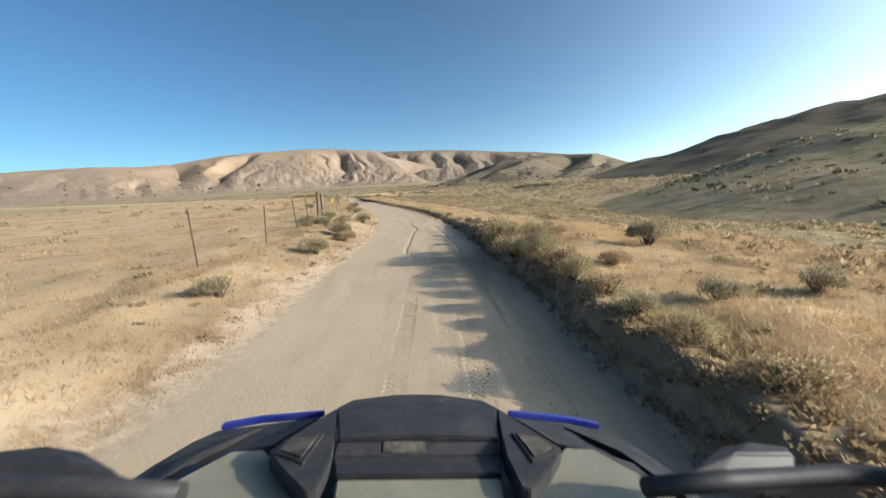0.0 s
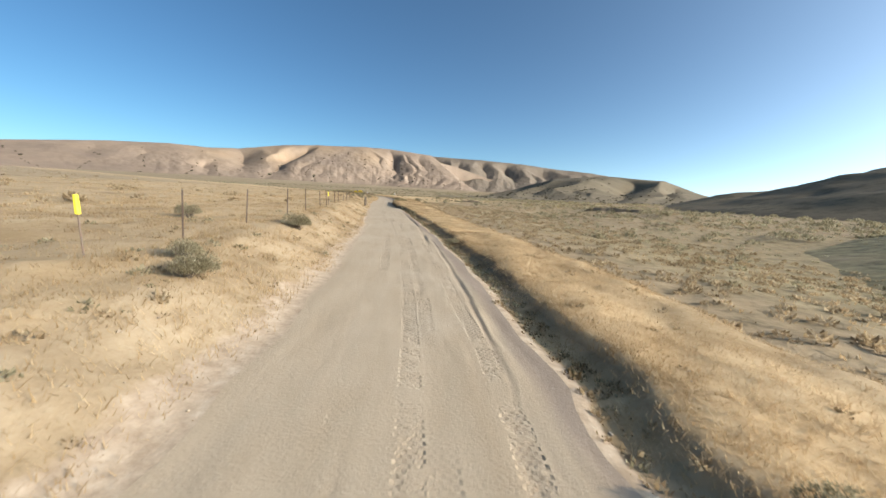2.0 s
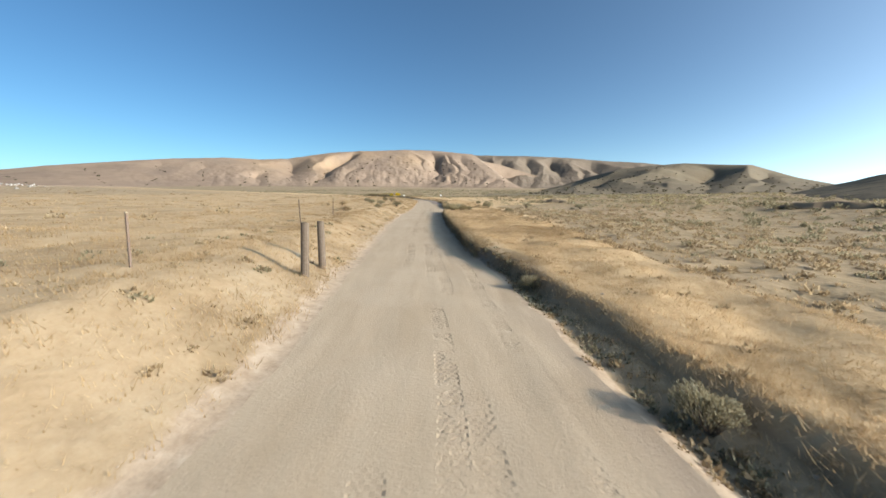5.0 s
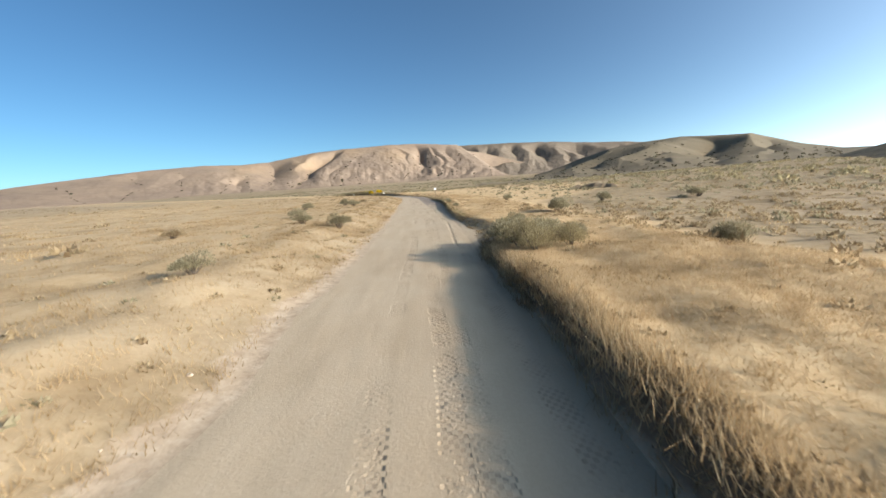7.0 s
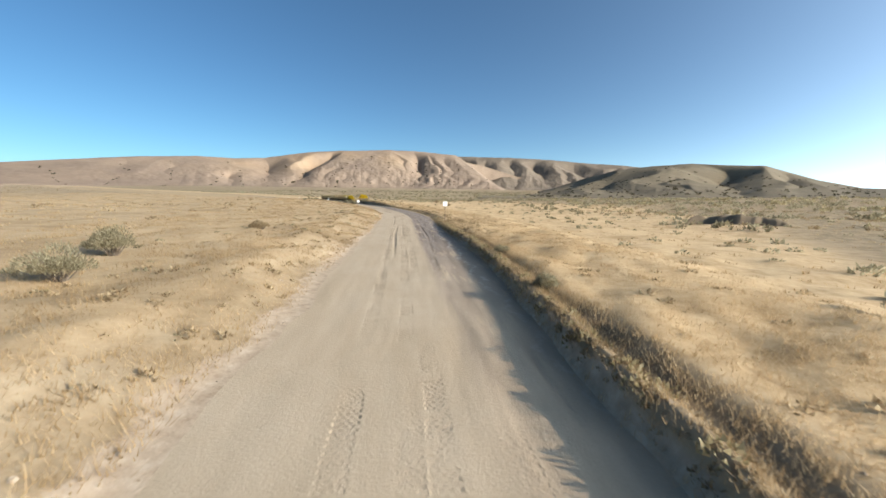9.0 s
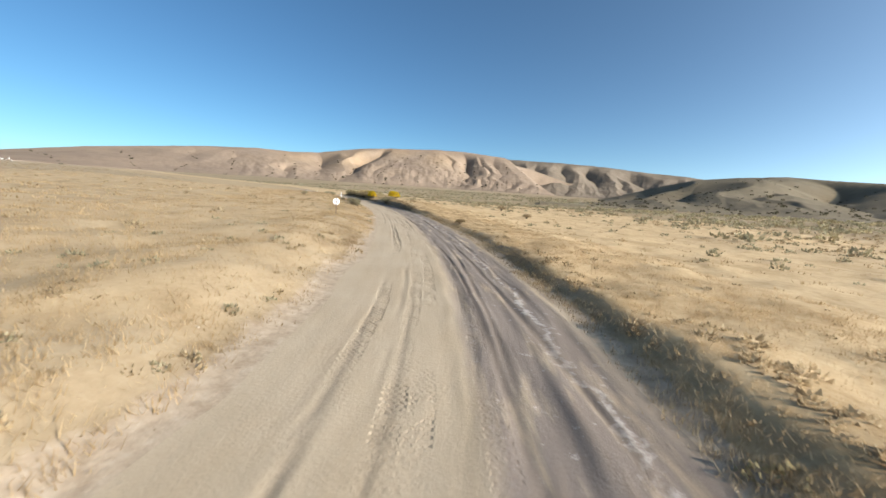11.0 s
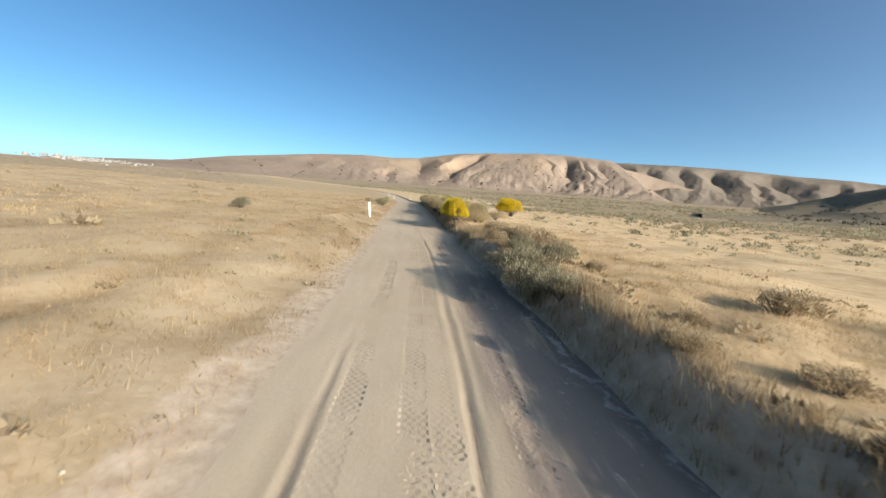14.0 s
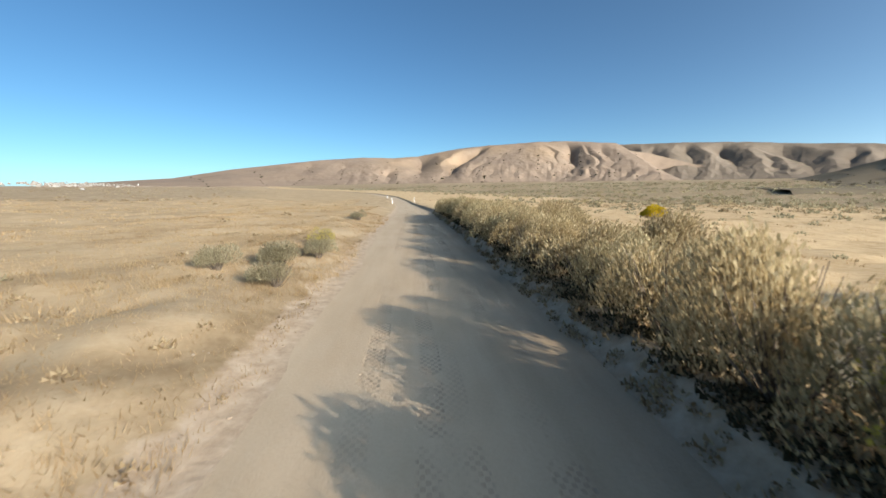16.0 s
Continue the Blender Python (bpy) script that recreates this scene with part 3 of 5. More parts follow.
    at.data.foreach_set("value", np.concatenate(soil).astype(np.float32))
    at = me.attributes.new("scrubby", "FLOAT", "POINT")
    at.data.foreach_set("value", np.concatenate(wild).astype(np.float32))
    at = me.attributes.new("olive", "FLOAT", "POINT")
    at.data.foreach_set("value", np.concatenate(olive).astype(np.float32))
    at = me.attributes.new("cut_earth_shade", "FLOAT", "POINT")
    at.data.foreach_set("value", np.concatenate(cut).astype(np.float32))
    at = me.attributes.new("golden", "FLOAT", "POINT")
    at.data.foreach_set("value", np.concatenate(gold).astype(np.float32))
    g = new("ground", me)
    tagged(g, "dry golden grassland with bare soil banks along a road", "ground", kind="structure")


build_sheet()


def height_at(s, d):
    s, d = np.asarray(s, float), np.asarray(d, float)
    x, y = place(s, d)
    return ground_height(s, d, x, y)


def spot(s, d, sink=0.0):
    x, y = place(np.array(float(s)), np.array(float(d)))
    return Vector((float(x), float(y), float(height_at(s, d)) - sink))


# ---------------------------------------------------------------- hills
EYE = np.array((-30.0, 105.0))


class Range:
    """A range of hills on a fan of azimuths (degrees to the left of +y) seen from the valley.
    crest: the skyline's elevation by azimuth. ravines: azimuth at the crest, halfway and at the foot, the share of the slope at which it starts,
    depth as a share of the height, half width in metres."""

    def __init__(self, az0, az1, r0, r1, crest, ravines, seed, shape=1.5, end=None, rough=0.005, cut=1.0):
        self.az0, self.az1, self.r0, self.r1, self.crest, self.ravines = az0, az1, r0, r1, crest, ravines
        self.seed, self.shape, self.end, self.rough, self.cut = seed, shape, end, rough, cut

    def across(self, i, line, v):
        """The azimuth of a ravine at the share v of the slope, with its bends."""
        bend = 0.55 * value_noise(v * 5.0 + i * 3.7, v * 0 + i, self.seed) + 0.22 * value_noise(v * 13.0 + i * 5.1, v * 0 + i, self.seed + 1)
        return np.interp(v, (0, 0.5, 1), (line[2], line[1], line[0])) + bend * min(1.0, line[5] / 90.0) * 300.0 / self.r1 * 9.0

    def surface(self, a, U):
        v = np.clip(U, 0, 1)
        size = (self.r1 - self.r0) / 1150.0
        arc = np.radians(a) * (self.r0 + self.r1) / 2
        warp = 75 * size * fractal(arc / (330 * size), v * 2.4, 3, self.seed + 21) * smooth_step(0, 0.15, v) * (1 - v) ** 0.3
        r = self.r0 + (self.r1 - self.r0) * U * (1 + 0.05 * value_noise(arc / 500, U * 0, self.seed + 5))
        el = np.interp(-a, [-q for q, e in self.crest], [e for q, e in self.crest])
        top = np.tan(np.radians(el)) * self.r1 + 1.9
        carve = np.zeros_like(a)
        for i, line in enumerate(self.ravines):
            d = np.radians(a - self.across(i, line, v)) * r + warp
            wide = line[5] * (0.6 + 0.75 * (1 - v)) * (1 + 0.25 * value_noise(v * 7 + i, d * 0.01, self.seed + 3))
            x = np.clip(np.abs(d) / wide, 0, 1)
            open_ = smooth_step(line[3], line[3] * 0.72 - 0.02, v) if line[3] < 1 else 1 - smooth_step(0.72, 1.0, v)
            cut = line[4] * (0.68 if line[5] > 100 else 0.42) * self.cut * open_ * smooth_step(-0.08, 0.16, v) * (1 - x) ** 1.5
            carve = np.maximum(carve, cut) + 0.25 * np.minimum(carve, cut)
        body = 0.5 * v ** 1.45 + 0.5 * (1 - (1 - v) ** self.shape)
        h = top * body * (1 - np.clip(carve, 0, 0.92))
        folds = np.abs(value_noise(arc / (75 * size) + 0.8 * value_noise(arc / (160 * size), v * 3, self.seed + 8), v * 2.6, self.seed + 9))
        gully = np.abs(value_noise(arc / (26 * size), v * 3.2, self.seed + 12))
        h = h - top * ((1 - v) ** 0.7 * smooth_step(0.0, 0.12, v)) * (self.rough * 2.2 * (1 - folds) ** 2 + self.rough * 0.8 * (1 - gully) ** 2)
        h = h + top * 0.012 * fractal(arc / (40 * size), r / (90 * size), 3, self.seed + 11) * smooth_step(0.05, 0.3, v) * (1 - 0.6 * v)
        if self.end:
            edge = np.interp(v, (0, 0.5, 1), self.end[::-1])
            past = np.radians(edge - a) * r
            fall = (1 - smooth_step(-60, 210, past)) ** 1.1
            h = h * fall - 9 * (1 - fall)
        h = np.where(U > 1, top * (1 - (U - 1) * 1.6), h) - 8 * (1 - smooth_step(0, 0.03, v)) + np.tan(np.radians(0.35)) * r * (1 - v)
        return EYE[0] - np.sin(np.radians(a)) * r, EYE[1] + np.cos(np.radians(a)) * r, h

    def build(self, name, rows, cols, label, mat, sunlit_ochre=()):
        az = np.linspace(self.az0, self.az1, cols)[None]
        u = np.concatenate([np.linspace(0, 1, rows), [1.06, 1.2]])[:, None]
        x, y, h = self.surface(az + 0 * u, u + 0 * az)
        n, c = x.shape
        i = np.arange(n * c).reshape(n, c)
        f = np.stack([i[:-1, :-1], i[1:, :-1], i[1:, 1:], i[:-1, 1:]], -1).reshape(-1, 4)
        me = fast_mesh(name, np.stack([x, y, h], -1).reshape(-1, 3), f[:, ::-1], mat, True)
        # soft patches where sunlight on the spurs is painted in
        bare = np.zeros_like(x)
        for a, v, da, dv in sunlit_ochre:
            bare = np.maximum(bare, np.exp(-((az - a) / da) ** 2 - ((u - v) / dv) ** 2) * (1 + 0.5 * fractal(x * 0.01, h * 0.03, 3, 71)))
        at = me.attributes.new("sunlit_ochre", "FLOAT", "POINT")
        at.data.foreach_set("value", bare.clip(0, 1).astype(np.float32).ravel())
        return tagged(new(name, me), label, "hills", kind="structure")


MOUNTAINS = Range(76, -4, 1750, 2900,
                  ((76, 0.40), (66, 1.2), (60, 2.3), (55, 3.0), (49, 3.76), (43, 4.24), (39, 4.23), (35.6, 4.49), (30, 5.56), (25.5, 6.05), (19, 6.31), (15.5, 6.26), (9, 5.75), (5, 4.9), (0, 3.2), (-4, 2.2)),
                  ((64, 63, 61, 1, 0.14, 300), (57, 56.5, 55, 1, 0.16, 300), (50, 50.5, 51.5, 1, 0.2, 280), (45.5, 45.6, 46.5, 0.85, 0.26, 200),
                   (39.5, 40.2, 41.7, 0.55, 0.42, 110), (38.0, 38.3, 38.6, 0.32, 0.22, 60), (36.0, 35.8, 35.1, 1, 0.44, 210), (26.0, 30.6, 33.2, 1, 0.46, 150),
                   (33, 33, 33.4, 0.7, 0.2, 70), (22, 25.4, 28.8, 0.55, 0.26, 90), (25, 26.0, 26.6, 0.35, 0.28, 60), (23, 23.6, 24.0, 0.42, 0.26, 60), (21, 21.2, 21.4, 0.4, 0.28, 60),
                   (20.0, 18.9, 19.4, 0.55, 0.3, 70), (15.2, 15.3, 17.6, 1, 0.42, 190), (19.0, 17.6, 16.6, 0.9, 0.22, 90), (12.9, 12.2, 12.0, 0.95, 0.24, 80), (10.6, 9.8, 9.2, 0.95, 0.26, 100),
                   (15, 14.8, 15.7, 0.40, 0.44, 55), (13, 13.1, 13.5, 0.46, 0.46, 60), (11, 10.9, 11.3, 0.42, 0.40, 55), (9, 8.8, 9.3, 0.40, 0.36, 55), (7, 6.6, 6.8, 0.36, 0.3, 50), (4, 4.0, 4.4, 0.3, 0.25, 50)),
                  40, 1.35, (7.9, 4.2, 0.6))
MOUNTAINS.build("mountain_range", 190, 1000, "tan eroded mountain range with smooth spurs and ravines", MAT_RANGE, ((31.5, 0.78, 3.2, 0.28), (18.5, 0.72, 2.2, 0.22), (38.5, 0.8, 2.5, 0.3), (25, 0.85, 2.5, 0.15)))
BACK_RANGE = Range(20, -42, 2450, 3600,
                   ((20, 5.4), (15.5, 5.6), (9, 5.72), (1, 5.50), (-5, 5.18), (-10, 4.70), (-14, 4.38), (-19, 3.68), (-24, 2.32), (-30, 0.87), (-42, -0.21)),
                   ((12.5, 11, 9.5, 1, 0.4, 200), (8.6, 7.0, 6.0, 1, 0.5, 190), (4.2, 4.0, 3.4, 0.9, 0.36, 130), (0.6, 0.2, 0.4, 1, 0.3, 150), (-2.6, -4.4, -4.8, 1, 0.52, 200), (-6.6, -6.9, -7.4, 0.85, 0.34, 130),
                    (-8.4, -9.6, -9.9, 1, 0.46, 190), (-12.5, -12.4, -12.8, 0.9, 0.32, 140), (-15.5, -16, -16.5, 1, 0.36, 180), (-20, -20.5, -21, 1, 0.3, 180), (-24, -25, -26, 1, 0.3, 180),
                    (6, 5.6, 5.2, 0.5, 0.3, 80), (-1, -1.8, -2.2, 0.5, 0.3, 80), (2, 1.9, 1.7, 0.5, 0.28, 80)),
                   57, 1.35, None, 0.006, 0.75)
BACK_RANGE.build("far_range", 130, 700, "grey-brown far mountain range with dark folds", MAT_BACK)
NEAR_HILLS = Range(4, -46, 235, 520,
                   ((4, 0.2), (1, 0.3), (-3, 0.7), (-6.4, 1.55), (-10, 2.8), (-13.7, 3.8), (-18, 4.25), (-22, 4.45), (-25.5, 4.15), (-29, 4.0), (-31, 3.25), (-33.4, 2.35), (-36.7, 1.5), (-46, 1.1)),
                   ((-3.0, -3.4, -4.2, 1, 0.5, 38), (-8.0, -8.2, -9.0, 1, 0.85, 48), (-12.2, -13.6, -15.2, 0.75, 1.1, 46), (-18.6, -19.8, -21.4, 0.7, 0.7, 38),
                    (-23.4, -24.6, -27.6, 1, 1.25, 62), (-31.0, -32.2, -33.4, 1, 0.6, 40), (-36, -37, -38, 1, 0.3, 40), (-41, -41, -41, 1, 0.3, 40)),
                   76, 1.9, None, 0.004, 1.05)
NEAR_HILLS.build("near_hills", 110, 420, "low brown rounded hills with dark scrub in folds", MAT_HILL)


def clumps(name, x, y, z, r, size, g, label, mat):
    """Leafy clumps of radius r standing at the given points."""
    leaves = 26
    k = len(x) * leaves
    rep = lambda q: np.repeat(q, leaves)
    th, ct = g.uniform(0, 2 * np.pi, k), g.uniform(0, 1, k)
    st, rr = np.sqrt(1 - ct * ct), rep(r) * g.uniform(0.6, 1.0, k)
    px, py, pz = rep(x) + np.cos(th) * st * rr, rep(y) + np.sin(th) * st * rr, rep(z) + ct * rr * 0.9 - 0.1 * size
    ln, a2 = rep(r) * g.uniform(0.3, 0.6, k), g.uniform(0, 2 * np.pi, k)
    t = np.empty((k, 3, 3))
    t[:, 0] = np.stack([px - np.sin(a2) * ln * 0.5, py + np.cos(a2) * ln * 0.5, pz], -1)
    t[:, 1] = np.stack([px + np.sin(a2) * ln * 0.5, py - np.cos(a2) * ln * 0.5, pz], -1)
    t[:, 2] = np.stack([px + np.cos(th) * ln * 0.5, py + np.sin(th) * ln * 0.5, pz + ln], -1)
    tagged(new(name, fast_mesh(name, t.reshape(-1, 3), np.arange(k * 3).reshape(k, 3), mat)), label, "scrub", kind="stuff")


def hill_scrub(name, hills, count, size, seed, label, mat, ravine_share=0.7):
    """Bushes and small trees, thickest along the ravines."""
    g = np.random.default_rng(seed)
    pick = g.integers(0, len(hills.ravines), count)
    v = g.uniform(0.02, 0.85, count) ** 1.4
    a = np.array([hills.across(int(i), hills.ravines[int(i)], np.array(q)) for i, q in zip(pick, v)]) + g.normal(0, 0.10, count) * 300.0 / hills.r1 * 5
    loose = g.uniform(0, 1, count) > ravine_share
    a = np.where(loose, g.uniform(hills.az1 + 6, hills.az0 - 6, count), a)
    x, y, z = hills.surface(a, v)
    clumps(name, x, y, z, size * g.lognormal(0, 0.35, count), size, g, label, mat)


hill_scrub("ravine_trees", MOUNTAINS, 300, 3.4, 51, "dark small trees along the mountain ravines", MAT_DARK_LEAF, 1.0)
hill_scrub("hill_brush", NEAR_HILLS, 420, 0.75, 52, "dark brush dotted over the low hills", MAT_DARK_LEAF, 0.35)


def mound(name, cx, cy, rx, ry, turn, high, base, label, seed, rows=90, mat=None):
    """A rounded hill standing on the plain."""
    q = np.linspace(-1, 1, rows)
    a, b = np.meshgrid(q, q, indexing="ij")
    rr = np.clip(np.hypot(a, b), 0, 1.3)
    h = high * np.cos(np.clip(rr, 0, 1) * np.pi / 2) ** 1.25
    t = radians(turn)
    x = cx + a * rx * math.cos(t) - b * ry * math.sin(t)
    y = cy + a * rx * math.sin(t) + b * ry * math.cos(t)
    h = h * (1 + 0.14 * fractal(x * 0.02, y * 0.02, 4, seed)) + 1.1 * fractal(x * 0.05, y * 0.05, 4, seed + 2) * np.clip(h / 6, 0, 1) + base
    h = h - 8 * smooth_step(0.96, 1.15, rr)
    i = np.arange(rows * rows).reshape(rows, rows)
    f = np.stack([i[:-1, :-1], i[1:, :-1], i[1:, 1:], i[:-1, 1:]], -1).reshape(-1, 4)
    ob = new(name, fast_mesh(name, np.stack([x, y, h], -1).reshape(-1, 3), f, mat or MAT_GREEN, True))
    return tagged(ob, label, "hill", kind="structure")


mound("hillside_1", 225, 190, 150, 190, -12, 29.5, 2, "dark green-brown rounded hillside above the plain", 90)
# hillside_2 stands out of view; added only for the shade it casts
mound("hillside_2", 304, -38, 180, 200, 0, 62, 0, "steep hillside added out of view beside the valley for its shade", 95)
terrace = mound("hillside_4", 82, 22, 72, 72, 0, 13.5, -1.8, "olive-green grazed terrace below the shaded hill", 97, 110, MAT_FIELD)
for word, amount in (("scrubby", 0.75), ("olive", 0.9)):
    at = terrace.data.attributes.new(word, "FLOAT", "POINT")
    at.data.foreach_set("value", np.full(len(terrace.data.vertices), amount, np.float32))


def mound_brush(name, ob, count, size, seed, label, mat):
    """Brush dotted over a mound, thicker in some patches."""
    g = np.random.default_rng(seed)
    me = ob.data
    co = np.empty(len(me.vertices) * 3)
    me.vertices.foreach_get("co", co)
    co = co.reshape(-1, 3)
    co = co[(co[:, 2] > 0.0) & (co[:, 0] < 110)]
    co = co[g.integers(0, len(co), count)] + np.stack([g.uniform(-0.7, 0.7, count), g.uniform(-0.7, 0.7, count), np.full(count, -0.1)], -1)
    co = co[g.uniform(-0.9, 0.9, count) < fractal(co[:, 0] * 0.04, co[:, 1] * 0.04, 3, seed)]
    clumps(name, co[:, 0], co[:, 1], co[:, 2], size * g.lognormal(0, 0.4, len(co)), size, g, label, mat)


mound_brush("terrace_brush", terrace, 9000, 0.16, 54, "low olive brush over the terrace slope", MAT_SAGE)
mound_brush("terrace_brush", terrace, 2200, 0.24, 55, "dark brush over the terrace slope", MAT_DARK_LEAF)


# ---------------------------------------------------------------- grass
def blades(name, s0, s1, e0, e1, side, count, tall, wide, label, seed, mat, clump=5, dense=0.25, flop=1.1):
    """Tufts of dry grass blades between e0 and e1 metres off the road's edge."""
    g = np.random.default_rng(seed)
    tufts = count // clump
    s = g.uniform(s0, s1, tufts)
    e = e0 + (e1 - e0) * g.uniform(0, 1, tufts) ** 1.15
    d = left_edge(s) - e if side < 0 else right_edge(s) + e
    x, y = place(s, d)
    n = fractal(x * 0.35, y * 0.35, 3, seed + 1)
    keep = g.uniform(-1.1, 0.7, tufts) < n + dense
    s, d, x, y, n = s[keep], d[keep], x[keep], y[keep], n[keep]
    z = ground_height(s, d, x, y)
    m = len(s)
    rep = lambda a: np.repeat(a, clump)
    k = m * clump
    h = tall * (0.5 + 0.25 * rep(n) + g.uniform(0, 0.8, k)).clip(0.25, 1.5)
    ang = g.uniform(0, 2 * np.pi, k)
    lean = g.uniform(0.1 + (flop - 1.1) * 0.5, flop, k) * h
    spreadx, spready = g.normal(0, 0.07 + wide * 2, k), g.normal(0, 0.07 + wide * 2, k)
    px, py, pz = rep(x) + spreadx, rep(y) + spready, rep(z) - 0.02
    w = wide * g.uniform(0.5, 1.2, k)
    tx, ty = -np.sin(ang) * w, np.cos(ang) * w
    v = np.empty((k, 3, 3))
    v[:, 0] = np.stack([px - tx, py - ty, pz], -1)
    v[:, 1] = np.stack([px + tx, py + ty, pz], -1)
    v[:, 2] = np.stack([px + np.cos(ang) * lean, py + np.sin(ang) * lean, pz + h], -1)
    f = np.arange(k * 3).reshape(k, 3)
    ob = new(name, fast_mesh(name, v.reshape(-1, 3), f, mat))
    return tagged(ob, label, "grass", kind="stuff")


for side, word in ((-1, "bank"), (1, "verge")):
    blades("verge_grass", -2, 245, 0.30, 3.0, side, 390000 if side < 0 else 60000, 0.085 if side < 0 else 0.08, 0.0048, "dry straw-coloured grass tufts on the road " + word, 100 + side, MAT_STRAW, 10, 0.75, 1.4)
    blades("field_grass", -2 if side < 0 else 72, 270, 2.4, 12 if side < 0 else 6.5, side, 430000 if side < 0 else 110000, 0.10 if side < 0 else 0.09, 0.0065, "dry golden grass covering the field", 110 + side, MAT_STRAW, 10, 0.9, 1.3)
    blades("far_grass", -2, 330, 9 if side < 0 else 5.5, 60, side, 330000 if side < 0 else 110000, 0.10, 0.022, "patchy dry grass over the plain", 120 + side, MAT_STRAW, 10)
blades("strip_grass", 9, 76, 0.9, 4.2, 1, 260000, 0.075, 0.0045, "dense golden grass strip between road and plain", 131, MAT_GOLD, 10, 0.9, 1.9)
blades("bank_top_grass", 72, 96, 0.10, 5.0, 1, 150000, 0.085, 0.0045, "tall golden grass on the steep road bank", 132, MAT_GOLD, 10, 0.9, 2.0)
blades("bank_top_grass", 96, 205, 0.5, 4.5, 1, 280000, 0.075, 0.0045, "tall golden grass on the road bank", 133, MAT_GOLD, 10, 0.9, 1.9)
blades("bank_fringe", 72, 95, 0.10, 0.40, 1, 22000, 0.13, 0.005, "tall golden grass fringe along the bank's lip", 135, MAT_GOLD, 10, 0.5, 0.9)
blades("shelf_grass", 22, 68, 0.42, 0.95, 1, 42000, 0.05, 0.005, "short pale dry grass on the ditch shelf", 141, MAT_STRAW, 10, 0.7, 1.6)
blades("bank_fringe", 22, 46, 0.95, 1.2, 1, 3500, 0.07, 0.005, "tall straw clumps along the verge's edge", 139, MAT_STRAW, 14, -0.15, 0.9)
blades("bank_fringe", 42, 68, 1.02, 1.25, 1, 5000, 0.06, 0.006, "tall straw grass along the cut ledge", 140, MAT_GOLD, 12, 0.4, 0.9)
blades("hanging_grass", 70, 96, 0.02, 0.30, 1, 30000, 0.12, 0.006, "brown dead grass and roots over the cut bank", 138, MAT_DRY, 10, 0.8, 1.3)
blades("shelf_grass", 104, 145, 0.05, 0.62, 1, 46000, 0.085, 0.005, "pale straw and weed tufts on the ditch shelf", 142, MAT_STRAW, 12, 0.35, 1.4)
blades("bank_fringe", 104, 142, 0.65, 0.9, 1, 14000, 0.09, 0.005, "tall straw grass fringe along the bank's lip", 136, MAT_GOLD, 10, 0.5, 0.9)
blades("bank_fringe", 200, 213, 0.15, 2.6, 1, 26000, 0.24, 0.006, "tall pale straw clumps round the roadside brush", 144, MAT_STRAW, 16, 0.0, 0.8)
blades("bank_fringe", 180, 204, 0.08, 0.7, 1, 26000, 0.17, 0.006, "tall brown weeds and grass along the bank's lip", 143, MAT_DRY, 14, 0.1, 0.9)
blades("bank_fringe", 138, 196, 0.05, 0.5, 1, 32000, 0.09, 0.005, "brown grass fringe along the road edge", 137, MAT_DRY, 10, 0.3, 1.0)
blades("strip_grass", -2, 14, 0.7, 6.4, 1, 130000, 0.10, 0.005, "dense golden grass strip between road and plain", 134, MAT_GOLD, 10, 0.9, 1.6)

# ---------------------------------------------------------------- shrubs
def sprigs(rng, radius, tall, count, leaf, lobes, lift=0.35, flat=1.0):
    """Vertices and faces of many narrow leaves in an uneven dome."""
    v, f = [], []
    for _ in range(count):
        a, off, q = lobes[rng.randrange(7)]
        th, ph = rng.uniform(0, 6.28), math.acos(rng.uniform(0.0, 1.0))
        rr = rng.uniform(0.62, 1.05) ** 0.6
        lr = radius * 0.55
        c = Vector((math.cos(a) * off + math.cos(th) * math.sin(ph) * lr * rr, math.sin(a) * off + math.sin(th) * math.sin(ph) * lr * rr,
                    tall * (lift + (q - lift) * math.cos(ph) * rr * flat) + rng.uniform(-0.05, 0.05)))
        out = Vector((c.x * 0.8 + rng.uniform(-0.4, 0.4) * radius, c.y * 0.8 + rng.uniform(-0.4, 0.4) * radius, tall * rng.uniform(0.5, 1.4))).normalized()
        sidev = out.cross(Vector((rng.uniform(-1, 1), rng.uniform(-1, 1), rng.uniform(-1, 1)))).normalized()
        ln, w = leaf * rng.uniform(0.6, 1.5), leaf * rng.uniform(0.10, 0.2)
        i = len(v)
        v += [c - sidev * w * 0.4, c + out * ln * 0.5 - sidev * w, c + out * ln, c + out * ln * 0.5 + sidev * w]
        f.append((i, i + 1, i + 2, i + 3))
    return v, f


